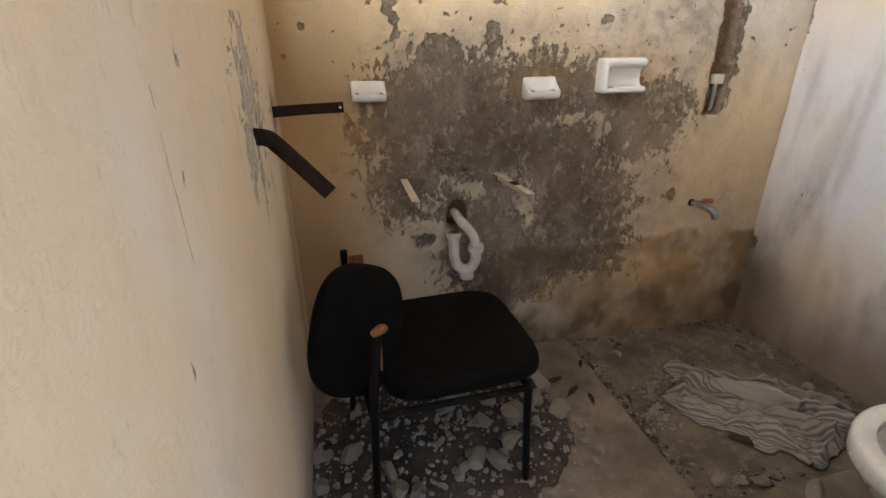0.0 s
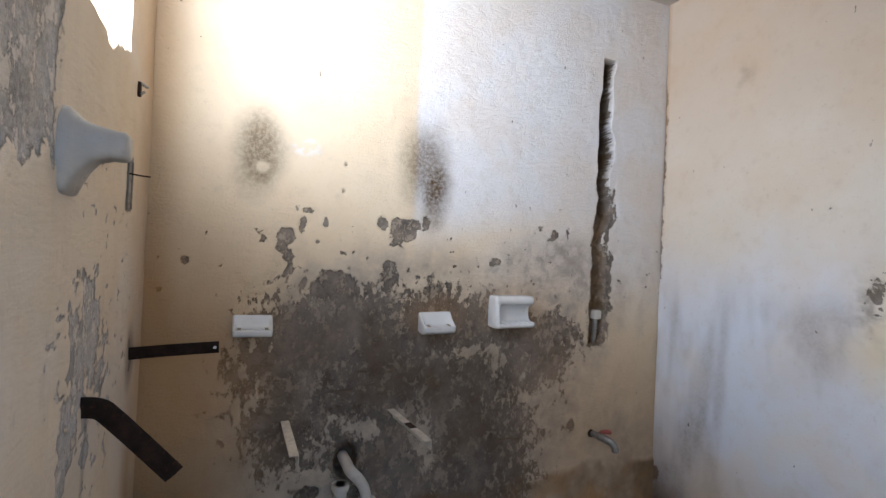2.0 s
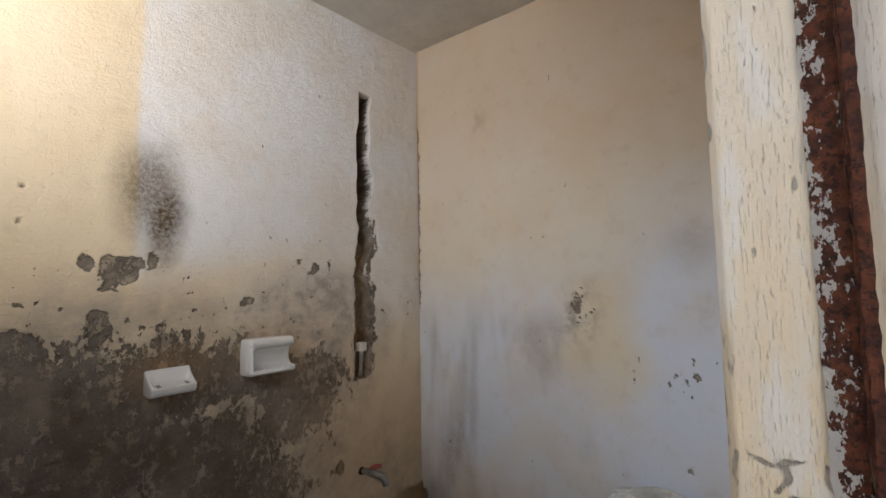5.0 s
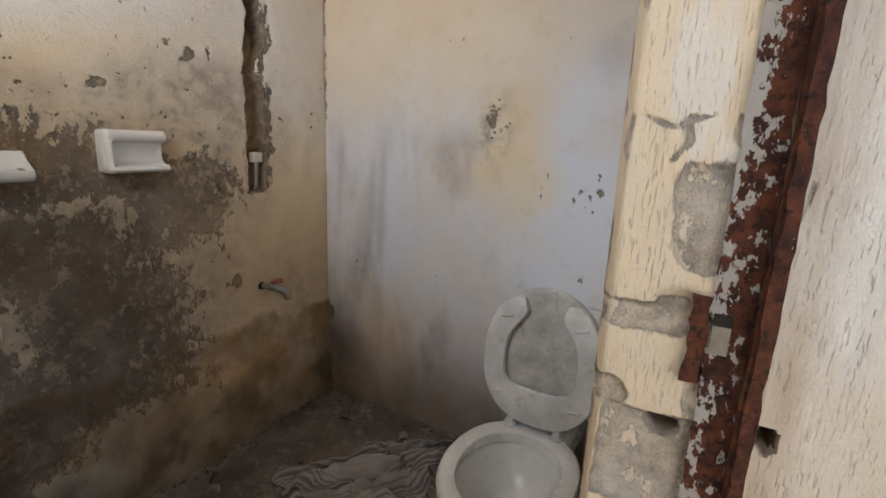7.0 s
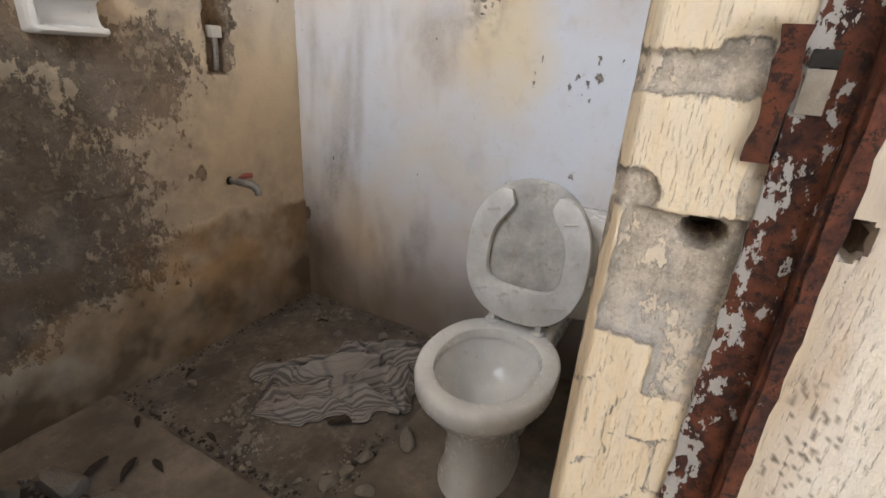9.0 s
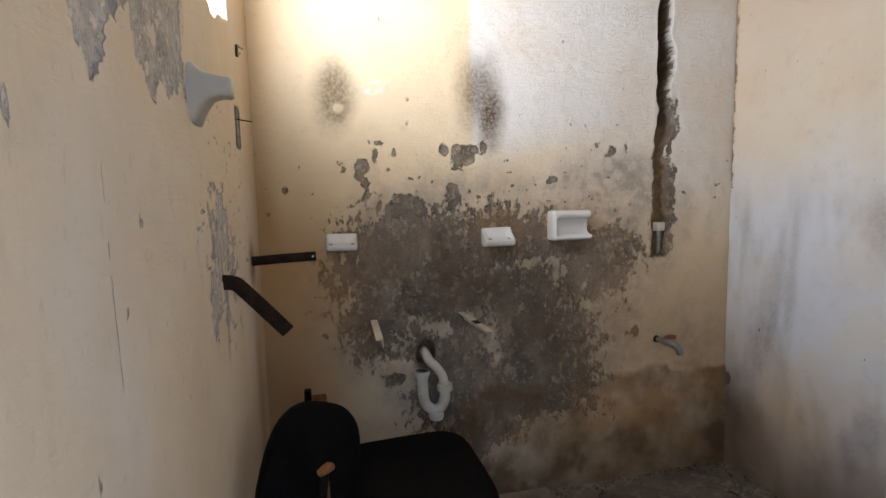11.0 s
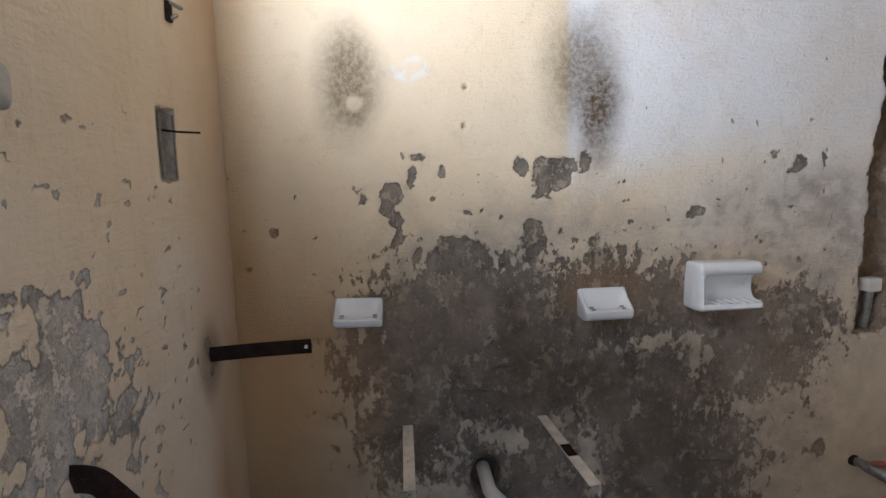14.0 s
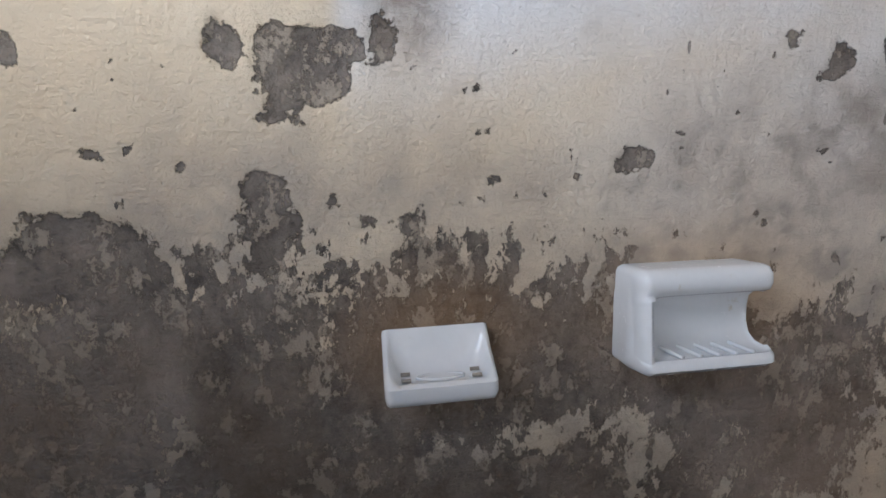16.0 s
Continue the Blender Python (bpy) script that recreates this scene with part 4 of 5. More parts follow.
hook_rings = [rounded_ring(x, y, z, hy, hz) for x, y, z, hy, hz in ((0.005, 1.148, 1.603, 0.047, 0.070), (0.018, 1.148, 1.604, 0.046, 0.067), (0.026, 1.148, 1.608, 0.040, 0.054),
              (0.036, 1.148, 1.614, 0.036, 0.040), (0.050, 1.148, 1.620, 0.029, 0.029), (0.070, 1.148, 1.621, 0.026, 0.024), (0.088, 1.148, 1.620, 0.026, 0.023), (0.093, 1.148, 1.620, 0.022, 0.019))]
hook = thing("towel_bar_post", "ceramic towel rail post coloured grey for shade, on cream wall", "towel holder")
under(part("post", loft(hook_rings), M_SHADED_CERAMIC, None, "", 60), hook)

# ---------------------------------------------------------------- iron bars in the west wall
def wall_bar(name, points, w, t, label, up):
    base = thing(name, label, "iron bar")
    bm = tube(points, w / 2, 4, t / w, up, steps=5)
    under(part("bar", bm, M_RUSTDARK, None, "", 30), base)
    return base


b1 = wall_bar("iron_bar", [(-0.01, 1.745, 1.158), (0.10, 1.746, 1.164), (0.232, 1.747, 1.168)], 0.034, 0.009, "dark rusty flat iron bar sticking out of the wall", (0, 0, 1))
# No hole is cut; a cream disc gives the lit wall behind it.
under(part("bolt_hole_disc", tube([(0.221, 1.7415, 1.168), (0.221, 1.7526, 1.168)], 0.0045, 10), M_GALV, None, "cream disc standing for lit wall seen through a bolt hole"), b1)
wall_bar("bent_iron_bar", [(-0.01, 1.294, 1.155), (0.035, 1.294, 1.152), (0.065, 1.292, 1.128), (0.169, 1.288, 1.011)], 0.040, 0.010, "dark rusty iron bar bent downwards from the wall", (0, 0, 1))

# switch box recess and broken bracket
sb = thing("switch_box", "empty recessed switch box with a bare wire", "switch box")
under(part("rim", tube([(LX + 0.001, 1.605, 1.548), (LX + 0.001, 1.605, 1.668), (LX + 0.001, 1.658, 1.668), (LX + 0.001, 1.658, 1.548), (LX + 0.001, 1.605, 1.548)], 0.0022, 6), M_STONE, None), sb)
under(part("back_plate", box(LX - 0.028, LX - 0.024, 1.609, 1.655, 1.552, 1.664, 0.001), M_STONE, None), sb)
under(part("wire", tube([(LX - 0.024, 1.632, 1.640), (LX + 0.012, 1.655, 1.637), (LX + 0.034, 1.697, 1.640)], 0.0022, 6), M_RUSTDARK, None), sb)
cl = thing("broken_clip", "small broken rusty wall clip", "bracket")
under(part("plate", box(LX - 0.006, LX + 0.008, 1.665, 1.683, 1.845, 1.882, 0.002), M_RUSTDARK, None), cl)
under(part("tongue", tube([(LX + 0.006, 1.672, 1.880), (LX + 0.018, 1.700, 1.878)], 0.004, 6), M_BRASS, None), cl)
under(part("tongue", tube([(LX + 0.006, 1.674, 1.850), (LX + 0.012, 1.690, 1.862)], 0.004, 6), M_BRASS, None), cl)


# ---------------------------------------------------------------- sink brackets, drain trap, tap, pipe stub
def sink_bracket(a, b, rusty, label):
    base = thing("sink_bracket", label, "bracket", group="sink brackets")
    a, b = Vector(a), Vector(b)
    under(part("top_leaf", bar(a, b, 0.028, 0.004, (1, 0, 0)), M_GALV, None), base)
    o = Vector((0.012, 0, -0.0165))
    under(part("side_leaf", bar(a + o, b + o, 0.028, 0.004, (0, 0, 1)), M_GALV, None), base)
    if rusty:
        m = a.lerp(b, 0.50)
        under(part("rust_patch", bar(m, a.lerp(b, 0.66), 0.026, 0.0065, (1, 0, 0)), M_RUSTDARK, None, "rusted bare patch"), base)


sink_bracket((0.446, 1.93, 0.868), (0.446, 1.652, 0.858), False, "cream painted steel angle bracket for a missing sink")
sink_bracket((0.826, 1.93, 0.872), (0.852, 1.610, 0.868), True, "cream painted angle bracket with a rusted patch")

trap = thing("drain_trap", "old off-white plastic drain trap below missing sink", "drain pipe")
ty = 1.862
under(part("outlet_pipe", tube([(0.662, 1.965, 0.703), (0.663, 1.90, 0.700), (0.668, ty, 0.690), (0.700, ty - 0.004, 0.655), (0.722, ty - 0.006, 0.615), (0.730, ty - 0.006, 0.560)], 0.0195, 16, steps=5), M_PVC, None), trap)
under(part("union_nut", tube([(0.730, ty - 0.006, 0.585), (0.730, ty - 0.006, 0.560)], [0.033, 0.034], 10), M_PVC, None), trap)
under(part("bend", tube([(0.730, ty - 0.006, 0.565), (0.729, ty - 0.006, 0.525), (0.712, ty - 0.006, 0.487), (0.682, ty - 0.006, 0.478), (0.652, ty - 0.004, 0.497), (0.638, ty, 0.535), (0.636, ty, 0.600), (0.635, ty, 0.645)], 0.0225, 16, steps=5), M_PVC, None), trap)
under(part("clean_out_cap", tube([(0.690, ty - 0.006, 0.470), (0.690, ty - 0.006, 0.450), (0.690, ty - 0.006, 0.438)], [0.029, 0.033, 0.029], 12), M_PVC, None), trap)
under(part("inlet_collar", tube([(0.635, ty, 0.622), (0.635, ty, 0.636), (0.635, ty, 0.650), (0.635, ty, 0.650), (0.635, ty, 0.628)], [0.026, 0.032, 0.031, 0.021, 0.020], 16), M_PVC, None), trap)
# Solid dark plug painted as the shade in the pipe's mouth.
under(part("inlet_mouth_shade", tube([(0.635, ty, 0.640), (0.635, ty, 0.6475)], 0.0195, 14), M_DARK, None, "dark plug standing for shade in the open mouth"), trap)

tap = thing("garden_tap", "grey wall tap with faded red lever", "tap")
under(part("body", tube([(1.806, 1.94, 0.668), (1.810, 1.895, 0.670), (1.814, 1.870, 0.670), (1.822, 1.835, 0.666)], [0.013, 0.013, 0.018, 0.016], 12, steps=3), M_BRASS, None), tap)
under(part("collar", tube([(1.806, 1.922, 0.668), (1.807, 1.910, 0.669)], [0.018, 0.016], 12), M_RUSTDARK, None), tap)
under(part("spout", tube([(1.822, 1.838, 0.666), (1.832, 1.812, 0.659), (1.840, 1.800, 0.640), (1.841, 1.798, 0.622)], [0.016, 0.017, 0.016, 0.015], 12, steps=4), M_BRASS, None), tap)
under(part("lever", tube([(1.812, 1.868, 0.684), (1.830, 1.850, 0.695), (1.850, 1.835, 0.694)], [0.008, 0.011, 0.009], 8, 0.6, steps=3), M_RED, None, "faded red lever"), tap)

stub = thing("pipe_stub", "short capped water pipe in wall chase", "pipe")
under(part("cap", box(1.795, 1.838, 1.912, 1.948, 1.196, 1.236, 0.005), M_PVC, None), stub)
under(part("pipe", tube([(1.818, 1.932, 1.20), (1.819, 1.935, 1.14), (1.820, 1.945, 1.085)], 0.011, 12), M_BRASS, None), stub)


# ---------------------------------------------------------------- toilet
toilet = thing("toilet", "dusty white ceramic toilet with raised seat", "toilet", (1.60, 0.655, 0.016))
def in_toilet(ob, parent=toilet):
    ob.parent = parent
    ob.matrix_parent_inverse = Matrix.Translation(-Vector(toilet.location))
    return ob


def egg(cx, cy, z, front, back, half, k=40, e=1.0):
    out = []
    for i in range(k):
        a = 2 * math.pi * i / k
        c, s = math.cos(a), math.sin(a)
        r = back if c > 0 else front
        out.append((cx + r * math.copysign(abs(c) ** (0.8 if c > 0 else 1.0), c), cy + half * math.copysign(abs(s) ** e, s), z))
    return out


TCY, RIM = 0.668, 0.418
rings = [egg(1.63, TCY, 0.017, 0.165, 0.20, 0.112), egg(1.63, TCY, 0.05, 0.150, 0.19, 0.100), egg(1.63, TCY, 0.16, 0.140, 0.19, 0.095), egg(1.63, TCY, 0.24, 0.150, 0.20, 0.105),
         egg(1.62, TCY, 0.30, 0.195, 0.22, 0.150), egg(1.61, TCY, 0.345, 0.218, 0.235, 0.178), egg(1.61, TCY, 0.362, 0.232, 0.245, 0.188), egg(1.61, TCY, 0.400, 0.236, 0.247, 0.191),
         egg(1.61, TCY, RIM - 0.004, 0.230, 0.243, 0.187), egg(1.61, TCY, RIM, 0.220, 0.235, 0.178), egg(1.61, TCY, RIM, 0.190, 0.190, 0.150), egg(1.61, TCY, RIM - 0.006, 0.180, 0.178, 0.141),
         egg(1.61, TCY, RIM - 0.035, 0.178, 0.172, 0.139), egg(1.61, TCY, RIM - 0.04, 0.184, 0.18, 0.144), egg(1.61, TCY, 0.34, 0.165, 0.165, 0.128), egg(1.62, TCY, 0.27, 0.120, 0.115, 0.092), egg(1.61, TCY, 0.235, 0.060, 0.055, 0.05),
         egg(1.62, TCY, 0.228, 0.034, 0.034, 0.032), egg(1.62, TCY, 0.15, 0.028, 0.028, 0.026)]
in_toilet(part("bowl", loft(rings), M_TOILET, None, "", 50))
# No water: a dark disc gives the shade of the drain.
in_toilet(part("drain_shade_disc", tube([(1.62, TCY, 0.205), (1.62, TCY, 0.2305)], 0.034, 16), M_DARK, None, "dark disc standing for shade in the drain mouth"))
in_toilet(part("rear_shelf", box(1.80, 2.16, TCY - 0.115, TCY + 0.115, 0.30, RIM - 0.004, 0.03, 4), M_TOILET, None))
in_toilet(part("trapway", box(1.78, 2.04, TCY - 0.085, TCY + 0.085, 0.017, 0.32, 0.04, 3), M_TOILET, None))
in_toilet(part("tank", loft([rounded_ring(1.955, TCY, 0, 0, 0)] * 0 + [[(x, y, z) for (z0, y, x) in rounded_ring(0, TCY, 2.065, hy, hx, 0.4)] for z, hy, hx in
          ((0.405, 0.175, 0.075), (0.42, 0.200, 0.092), (0.50, 0.222, 0.105), (0.63, 0.228, 0.108), (0.635, 0.222, 0.100))]), M_TOILET, None, "", 50))
in_toilet(part("tank_lid", loft([[(x, y, z) for (z0, y, x) in rounded_ring(0, TCY, 2.062, hy, hx, 0.4)] for z, hy, hx in
          ((0.630, 0.215, 0.098), (0.632, 0.236, 0.116), (0.655, 0.240, 0.120), (0.730, 0.232, 0.112), (0.745, 0.220, 0.10), (0.747, 0.18, 0.07))]), M_TOILET, None, "yellowed cistern lid", 50))
in_toilet(part("flush_lever", tube([(1.955, 0.462, 0.590), (1.925, 0.462, 0.590), (1.915, 0.480, 0.588), (1.915, 0.515, 0.580)], [0.011, 0.012, 0.017, 0.020], 12, steps=3), M_CERAMIC, None))

HINGE = Vector((1.832, TCY, RIM + 0.030))
LEAN = radians(7)
def seat_point(a, r_y, r_z, lift, out):
    """A point of the raised seat: height along the leaning lid, out towards the bowl."""
    e = 0.55 if math.cos(a) > 0 else 1.0
    y, h = r_y * math.copysign(abs(math.sin(a)) ** (0.85 if e < 1 else 1.0), math.sin(a)), lift - r_z * math.copysign(abs(math.cos(a)) ** e, math.cos(a))
    return (HINGE.x + h * math.sin(LEAN) - out * math.cos(LEAN), TCY + y * (1 - 0.16 * max(0, (0.14 - h) / 0.14)), HINGE.z + h * math.cos(LEAN) + out * math.sin(LEAN))


MID, HY, HZ = 0.210, 0.196, 0.222
lid_rings = []
for out, s in ((-0.004, 0.93), (-0.002, 0.99), (0.004, 1.0), (0.010, 1.0), (0.013, 0.985), (0.013, 0.9)):
    lid_rings.append([seat_point(2 * math.pi * i / 48, HY * s * (1 + 0.04 * math.cos(4 * math.pi * i / 48)), HZ * s, MID, out) for i in range(48)])
in_toilet(part("lid", loft(lid_rings), M_LID, None, "", 50))
seat_rings = []
gap = 0.40
for i in range(57):
    a = -math.pi + gap + (2 * math.pi - 2 * gap) * i / 56
    ring = []
    end = min(i, 56 - i)
    pinch = 1.0 if end > 3 else (0.45, 0.78, 0.92, 0.98)[end]
    for f, o in ((0.02, 0.021), (0.0, 0.027), (0.05, 0.036), (0.5, 0.042), (0.95, 0.038), (1.0, 0.028), (0.98, 0.020), (0.5, 0.019)):
        f = 0.5 + (f - 0.5) * pinch
        ry, rz = HY * 1.0 - 0.078 * f, HZ * 1.0 - (0.088 + 0.03 * max(0, math.cos(a))) * f
        ring.append(seat_point(a, ry * (1 + 0.04 * math.cos(2 * a)), rz, MID, o))
    seat_rings.append(ring)
seat = in_toilet(part("seat", loft(seat_rings), M_SEAT, None, "", 45))
for a in (-2.3, 2.3, -0.95, 0.95):
    p = Vector(seat_point(a, HY * 0.80, HZ * 0.80, MID, 0.043))
    in_toilet(part("bumper", bar(p + Vector((0, -0.019, 0.004)), p + Vector((0, 0.019, -0.004)), 0.007, 0.008, (0, 0, 1), 0.0015), M_SEAT, None))
for dy in (-0.075, 0.075):
    in_toilet(part("hinge", tube([(1.815, TCY + dy, RIM - 0.002), (1.815, TCY + dy, RIM + 0.006), (1.815, TCY + dy, RIM + 0.010)], [0.022, 0.021, 0.014], 14), M_SEAT, None))
    in_toilet(part("hinge_post", box(1.806, 1.826, TCY + dy - 0.010, TCY + dy + 0.010, RIM + 0.004, RIM + 0.045, 0.003), M_SEAT, None))
in_toilet(part("hinge_rod", tube([(1.822, TCY - 0.10, RIM + 0.034), (1.822, TCY + 0.10, RIM + 0.034)], 0.006, 8), M_RUSTDARK, None))

# ---------------------------------------------------------------- chair
chair = thing("broken_chair", "broken black office chair with dropped backrest among rubble", "chair", (0.45, 1.40, 0.014))
def in_chair(ob):
    ob.parent = chair
    ob.matrix_parent_inverse = Matrix.Translation(-Vector(chair.location))
    return ob


def cushion(w, d, h, e=0.35, k=40):
    rings = []
    for f, zz in ((0.90, 0.0), (0.975, 0.006), (1.0, 0.2 * h), (1.0, 0.6 * h), (0.975, 0.85 * h), (0.90, 0.97 * h), (0.55, 1.03 * h), (0.2, 1.04 * h)):
        rings.append([(w * f * math.copysign(abs(math.cos(a)) ** e, math.cos(a)), d * f * math.copysign(abs(math.sin(a)) ** e, math.sin(a)), zz)
                      for a in [2 * math.pi * i / k for i in range(k)]])
    return loft(rings)


s = part("seat", cushion(0.255, 0.262, 0.062, 0.42), M_BLACK, None, "black cloth seat cushion", 60)
s.data.transform(pose(0.505, 1.425, 0.415, 0, -1.0, 2))
in_chair(s)
s = part("backrest", cushion(0.150, 0.195, 0.05, 0.75), M_BLACK, None, "black backrest pad hanging loose", 60)
s.data.transform(pose(0.195, 1.340, 0.578, 0, 0, 32) @ pose(0, 0, 0, 76, 0, 0) @ pose(0, 0, 0, 0, 0, -24))
in_chair(s)
for nm, pts in (("back_upright", [(0.215, 1.150, 0.014), (0.228, 1.150, 0.42), (0.250, 1.150, 0.675)]), ("back_upright", [(0.165, 1.630, 0.014), (0.180, 1.626, 0.42), (0.187, 1.621, 0.713)]),
                ("front_leg", [(0.704, 1.165, 0.014), (0.685, 1.165, 0.43)]), ("front_leg", [(0.700, 1.680, 0.014), (0.690, 1.680, 0.43)])):
    in_chair(part(nm, tube(pts, 0.0125, 12, steps=3), M_BLACKM, None))
for a, b in (((0.225, 1.15, 0.405), (0.69, 1.165, 0.405)), ((0.175, 1.63, 0.405), (0.69, 1.68, 0.405)), ((0.225, 1.15, 0.40), (0.175, 1.63, 0.40)), ((0.69, 1.165, 0.40), (0.69, 1.68, 0.40))):
    in_chair(part("seat_rail", tube([a, b], 0.011, 10), M_BLACKM, None))
in_chair(part("rusty_bracket", box(0.200, 0.250, 1.600, 1.606, 0.640, 0.700, 0.002), M_ORANGE, None, "orange rusted back bracket"))
in_chair(part("rusty_bracket", tube([(0.238, 1.143, 0.676), (0.262, 1.143, 0.690), (0.272, 1.15, 0.684)], [0.010, 0.014, 0.008], 8, steps=2), M_ORANGE, None, "orange rusted broken joint"))
in_chair(part("rusty_bracket", box(0.255, 0.261, 1.17, 1.20, 0.540, 0.620, 0.002), M_ORANGE, None, "orange rusted plate"))
in_chair(part("foot_cap", tube([(0.704, 1.165, 0.0145), (0.704, 1.165, 0.030)], 0.0145, 12), M_STONE, None, "dusty rubber foot"))

# ---------------------------------------------------------------- cloth on the floor
nu, nv = 150, 84
uu, vv = np.meshgrid(np.linspace(0, 1, nu), np.linspace(0, 1, nv), indexing="ij")
p0 = np.stack([1.605 + 0.56 * uu, 1.60 - 0.45 * uu], -1)
p1 = np.stack([1.415 + 0.31 * uu, 1.40 - 0.43 * uu - 0.05 * np.sin(math.pi * uu)], -1)
pp = p0 * (1 - vv[..., None]) + p1 * vv[..., None]
pp = pp + 0.055 * np.stack([fbm(uu * 2, vv * 2, 2.5, 3, 5), fbm(uu * 2, vv * 2, 2.5, 3, 25)], -1)
rim = np.minimum(np.minimum(uu, 1 - uu), np.minimum(vv, 1 - vv))
wander = vv + 0.10 * fbm(uu, vv * 0.4, 2.2, 3, 44) - 0.16 * (uu - 0.4) ** 2
hz = 0.012 + 0.012 * fbm(uu, vv, 3, 3)
for c, slope, width, height in ((0.10, 0.02, 0.045, 0.030), (0.24, 0.18, 0.035, 0.034), (0.38, -0.10, 0.050, 0.040), (0.52, 0.22, 0.030, 0.034), (0.63, -0.14, 0.045, 0.038),
                                (0.74, 0.12, 0.028, 0.028), (0.85, -0.06, 0.040, 0.036), (0.94, 0.05, 0.030, 0.020)):
    d = (wander - c - slope * (uu - 0.5)) / width
    hz = np.maximum(hz, 2.0 * height * np.exp(-np.abs(d) ** 1.6) * smooth(-0.5, 0.25, fbm(uu, vv * 0, 3.0, 3, 100 * c)) + 0.006)
hz = hz + 0.012 * smooth(0.35, 0.0, np.abs(fbm(uu * 1.6 + vv, vv - uu, 4.0, 3, 71))) + 0.003 * fbm(uu, vv, 16, 3)
hz = 0.004 + hz * smooth(-0.02, 0.07, rim + 0.02 * fbm(uu, vv, 9, 2))
hz = np.maximum(hz, 0.004)
ki = np.arange(nu * nv).reshape(nu, nv)
kq = np.stack([ki[:-1, :-1], ki[:-1, 1:], ki[1:, 1:], ki[1:, :-1]], -1).reshape(-1, 4)
rag = mesh_object("cloth", np.concatenate([pp, hz[..., None]], -1).reshape(-1, 3), kq, M_RAG)
warp = vv + 0.10 * uu + 0.06 * fbm(uu, vv, 2.2, 2, 8)
uvl = rag.data.uv_layers.new(name="UVMap")
loops = np.zeros(len(rag.data.loops), int)
rag.data.loops.foreach_get("vertex_index", loops)
uvl.data.foreach_set("uv", np.stack([uu.ravel()[loops], warp.ravel()[loops]], -1).astype(np.float32).ravel())
sol = rag.modifiers.new("thickness", "SOLIDIFY")
sol.thickness = 0.003
tagged(rag, "crumpled dirty grey striped cloth lying on the floor", "cloth")


# ---------------------------------------------------------------- rubble
def rock_mesh(name, mat, seed, detail=2):
    r = random.Random(seed)
    bm = bmesh.new()
    bmesh.ops.create_icosphere(bm, subdivisions=detail, radius=1)
    planes = [(Vector((r.gauss(0, 1), r.gauss(0, 1), r.gauss(0, 1))).normalized(), r.uniform(0.45, 0.8)) for i in range(9)]
    for v in bm.verts:
        for nrm, d in planes:
            over = v.co.dot(nrm) - d
            if over > 0:
                v.co -= nrm * over
        v.co += Vector((r.uniform(-1, 1), r.uniform(-1, 1), r.uniform(-1, 1))) * 0.04
    me = bpy.data.meshes.new(name)
    bm.to_mesh(me)
    bm.free()
    me.materials.append(mat)
    me.shade_smooth()
    me.set_sharp_from_angle(angle=radians(24))
    return me


ROCKS = [rock_mesh("plaster_chunk", M_STONE, i) for i in range(7)]
rr = random.Random(11)


def heap(x, y):
    """Height of the dirt heap below the chair."""
    return 0.016 + 0.05 * max(0.0, 1 - ((x - 0.48) / 0.52) ** 2 - ((y - 1.47) / 0.46) ** 2)


def rock(x, y, size, z=None, flat=0.6, label="broken grey plaster chunk lying in floor rubble"):
    ob = new("plaster_chunk", ROCKS[rr.randrange(7)])
    base = z if z is not None else (heap(x, y) if x < 1.216 else (0.0 if y > 0.95 else 0.017))
    ob.matrix_world = Matrix.Translation((x, y, base + size * flat * 0.42)) @ pose(0, 0, 0, rr.uniform(-14, 14), rr.uniform(-14, 14), rr.uniform(0, 360)) @ Matrix.Diagonal((size, size * rr.uniform(0.6, 0.95), size * flat, 1))
    tagged(ob, label, "rubble", "rubble on the floor")


for x, y, sz in ((0.93, 1.60, 0.075), (0.955, 1.43, 0.060), (0.86, 1.55, 0.05), (0.62, 1.40, 0.055), (0.75, 1.42, 0.062), (0.52, 1.52, 0.06), (0.70, 1.30, 0.05), (0.56, 1.25, 0.055),
                 (1.41, 1.735, 0.026), (1.44, 1.50, 0.028), (1.40, 1.47, 0.020), (2.06, 1.71, 0.022), (1.96, 1.34, 0.045), (2.05, 1.33, 0.036), (1.33, 1.35, 0.030), (1.36, 1.38, 0.02),
                 (1.40, 1.00, 0.035), (1.34, 1.02, 0.040), (1.47, 0.985, 0.030), (1.30, 1.10, 0.018), (1.585, 0.90, 0.050), (1.36, 0.90, 0.034), (2.12, 1.62, 0.022), (2.09, 1.55, 0.020),
                 (1.00, 1.34, 0.030), (0.98, 1.27, 0.022), (1.01, 1.22, 0.024), (0.97, 1.18, 0.02)):
    rock(x, y, sz)
for i in range(70):
    a, q = rr.uniform(0, 6.283), rr.random() ** 0.5
    x, y = 0.48 + 0.48 * q * math.cos(a), 1.45 + 0.40 * q * math.sin(a)
    if 0.04 < x < 1.05 and 1.0 < y < 1.88:
        rock(x, y, rr.choice((0.016, 0.022, 0.028, 0.036, 0.045)))

hx, hy = np.meshgrid(np.linspace(LX + 0.001, 1.02, 80), np.linspace(1.0, BY - 0.006, 70), indexing="ij")
hzz = 0.008 + 0.055 * np.clip(1 - ((hx - 0.48) / 0.52) ** 2 - ((hy - 1.47) / 0.46) ** 2, -0.3, 1) + 0.012 * fbm(hx, hy, 14, 4)
hi = np.arange(hx.size).reshape(hx.shape)
hq = np.stack([hi[:-1, :-1], hi[1:, :-1], hi[1:, 1:], hi[:-1, 1:]], -1).reshape(-1, 4)
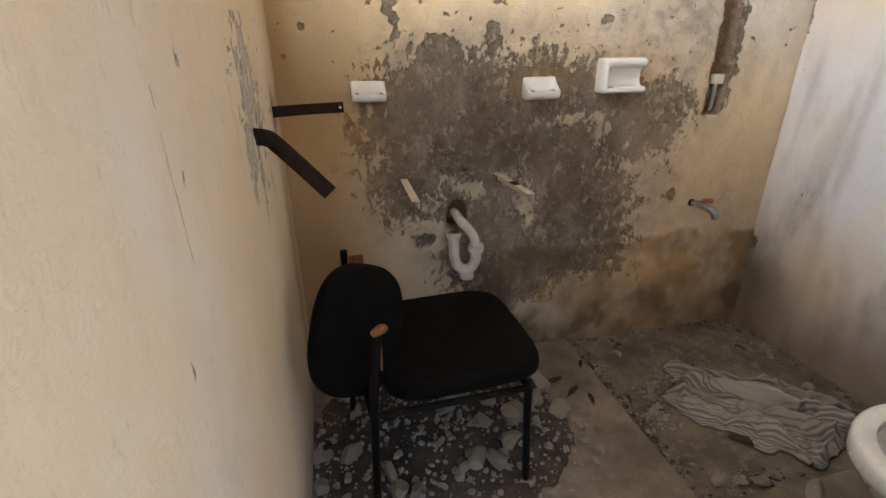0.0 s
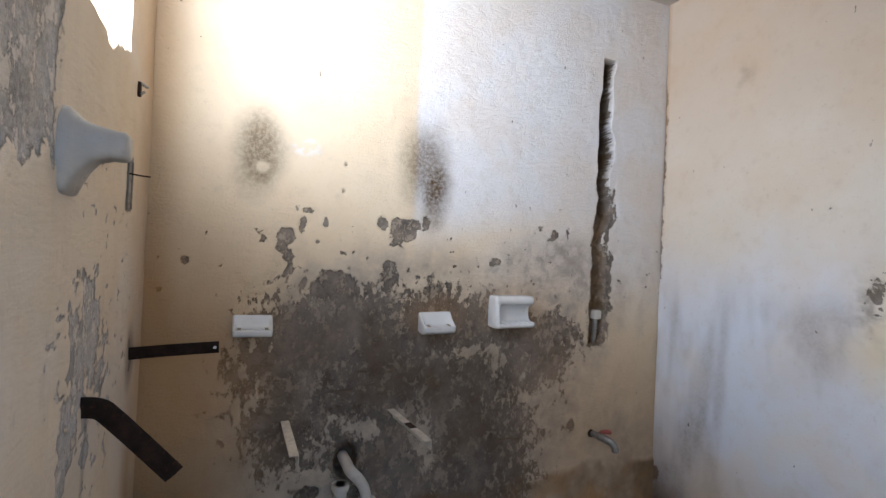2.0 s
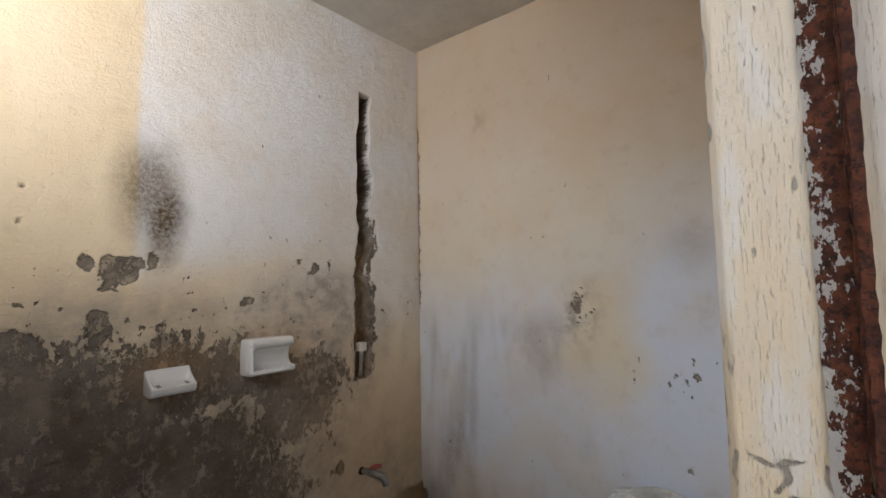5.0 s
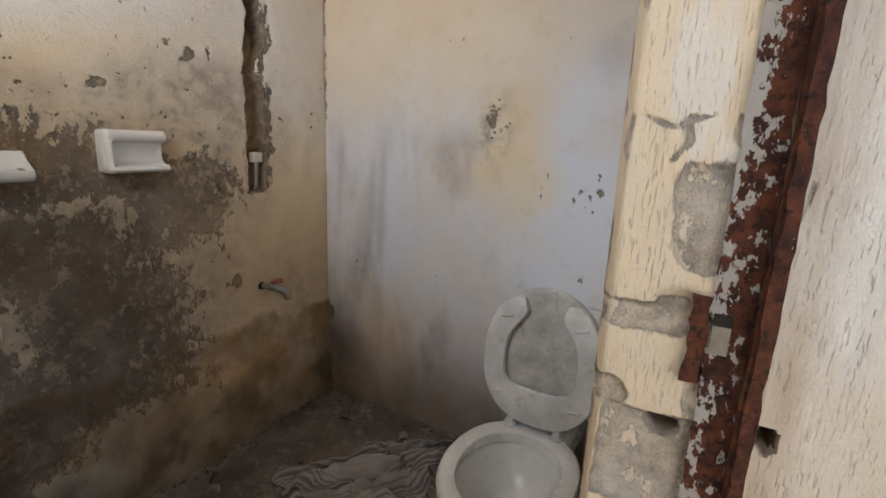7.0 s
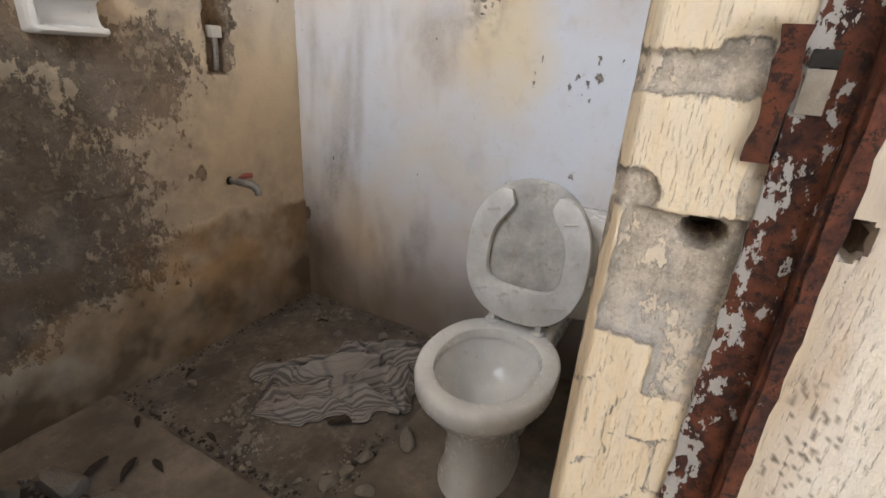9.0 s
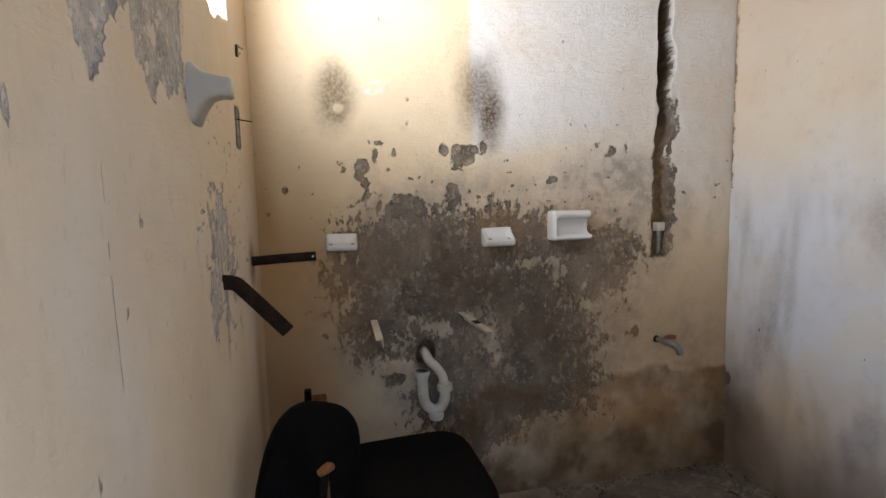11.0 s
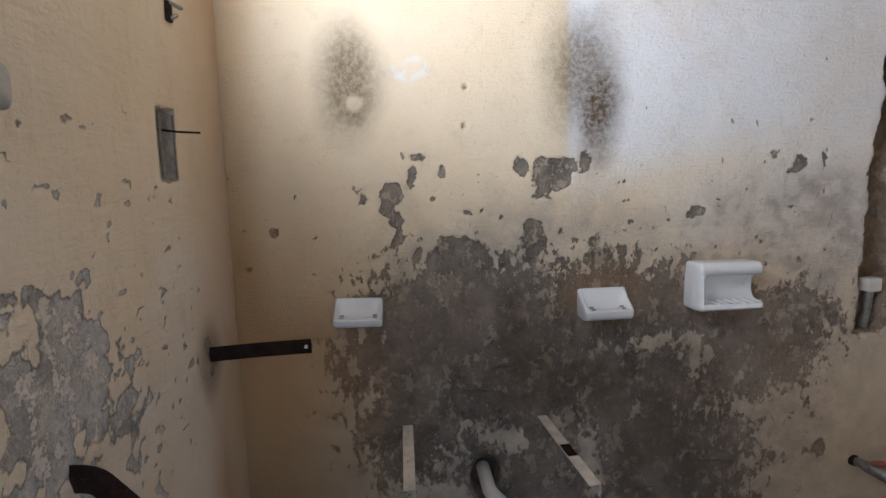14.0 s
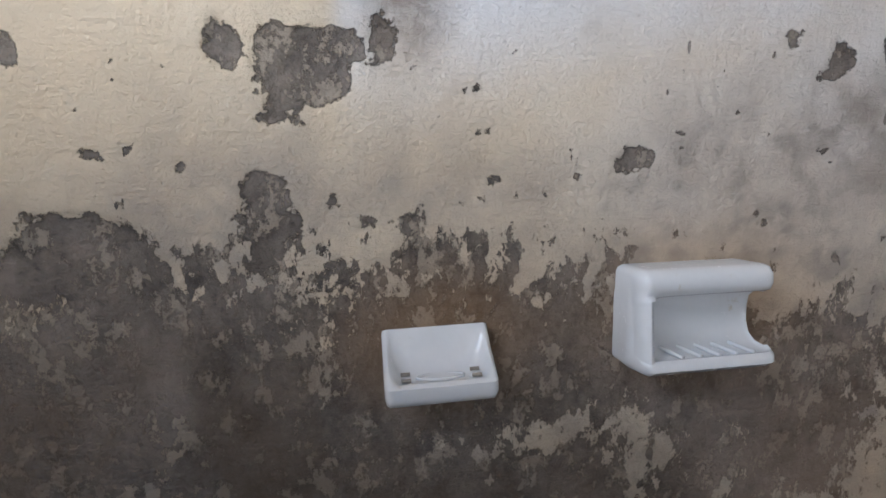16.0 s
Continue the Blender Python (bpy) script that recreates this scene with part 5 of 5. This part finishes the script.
tagged(mesh_object("dirt_heap", np.stack([hx, hy, hzz], -1).reshape(-1, 3), hq, M_DIRT), "dark earthy rubble dirt heaped in the corner", "dirt", kind="stuff")


def grit(name, count, place, sizes, mat, label):
    """Many small crumbs in one mesh."""
    r = random.Random(count)
    verts, faces = [], []
    for i in range(count):
        x, y, z = place(r)
        s = r.choice(sizes) * r.uniform(0.6, 1.2)
        o = len(verts)
        ang = r.uniform(0, 6.28)
        for k2 in range(5):
            a = ang + k2 * 1.2566
            q = s * r.uniform(0.6, 1.1)
            verts.append((x + q * math.cos(a), y + q * math.sin(a), z))
        for k2 in range(5):
            a = ang + k2 * 1.2566 + 0.3
            q = s * r.uniform(0.3, 0.8)
            verts.append((x + q * math.cos(a), y + q * math.sin(a), z + s * r.uniform(0.4, 0.9)))
        faces += [(o + k2, o + (k2 + 1) % 5, o + 5 + (k2 + 1) % 5, o + 5 + k2) for k2 in range(5)] + [tuple(o + 5 + k2 for k2 in range(5))]
    return tagged(mesh_object(name, verts, faces, mat, shade=False), label, "rubble", kind="stuff")


def anywhere(r):
    x, y = r.uniform(0.05, 2.15), r.uniform(0.4, 1.88)
    return x, y, (heap(x, y) if x < 1.216 else (-0.003 if y > 0.95 else 0.015)) - 0.001


def on_heap(r):
    a, q = r.uniform(0, 6.283), r.random() ** 0.6
    x, y = 0.50 + 0.52 * q * math.cos(a), 1.43 + 0.45 * q * math.sin(a)
    return min(max(x, 0.03), 1.2), min(y, 1.89), heap(x, y) - 0.001


def along_edges(r):
    t = r.random()
    if r.random() < 0.4:
        return 1.235 + abs(r.gauss(0, 0.02)), 0.97 + 0.9 * t, -0.004
    if r.random() < 0.5:
        return 1.25 + 0.9 * t, BY - 0.02 - abs(r.gauss(0, 0.03)), -0.004
    if r.random() < 0.5:
        return RX - 0.02 - abs(r.gauss(0, 0.04)), 1.0 + 0.9 * t, -0.004
    return 1.25 + 0.4 * t, 0.965 + abs(r.gauss(0, 0.035)), -0.004


def clusters(r):
    cx, cy = r.choice(((1.42, 1.49), (1.34, 1.36), (1.42, 1.00), (1.36, 0.93), (2.06, 1.68), (1.32, 1.30)))
    return max(cx + r.gauss(0, 0.05), 1.23), cy + r.gauss(0, 0.04), -0.002 if cy > 0.97 else 0.0


grit("floor_grit", 500, anywhere, (0.0025, 0.004, 0.006), M_STONE, "scattered plaster crumbs over the cement floor")
grit("heap_gravel", 900, on_heap, (0.004, 0.007, 0.010, 0.014), M_STONE, "loose gravel of broken plaster on the heap")
grit("edge_grit", 420, along_edges, (0.003, 0.005, 0.008), M_DIRT, "dark debris along the floor edges")
grit("debris_cluster", 260, clusters, (0.004, 0.007, 0.011), M_STONE, "small broken plaster pieces in patches")


def leaf(x, y, ang, size, z):
    rows = []
    for t in np.linspace(0, 1, 7):
        w = size * 0.14 * math.sin(math.pi * min(1, t * 0.92 + 0.06)) + 0.0006
        h = z + 0.006 * math.sin(3 * t) + 0.004
        rows.append([(t * size, -w, h + 0.004), (t * size, 0, h), (t * size, w, h + 0.005), (t * size, 0, h - 0.0012)])
    bm = loft(rows)
    ob = part("dry_leaf", bm, M_LEAF)
    ob.matrix_world = pose(x, y, 0, 0, 0, ang)
    return tagged(ob, "dry brown curled leaf on dusty floor", "leaf", "dry leaves")


for x, y, ang, size, z in ((1.17, 1.66, 60, 0.06, 0.017), (1.06, 1.62, 200, 0.10, 0.017), (1.10, 1.55, 215, 0.09, 0.017), (1.12, 1.50, 260, 0.07, 0.017), (1.27, 1.42, 80, 0.06, 0.0),
                           (1.52, 1.18, -40, 0.13, 0.0), (1.60, 1.52, 20, 0.07, 0.03), (2.02, 1.62, 120, 0.05, 0.0), (1.47, 1.80, 200, 0.06, 0.0)):
    leaf(x, y, ang, size, z)
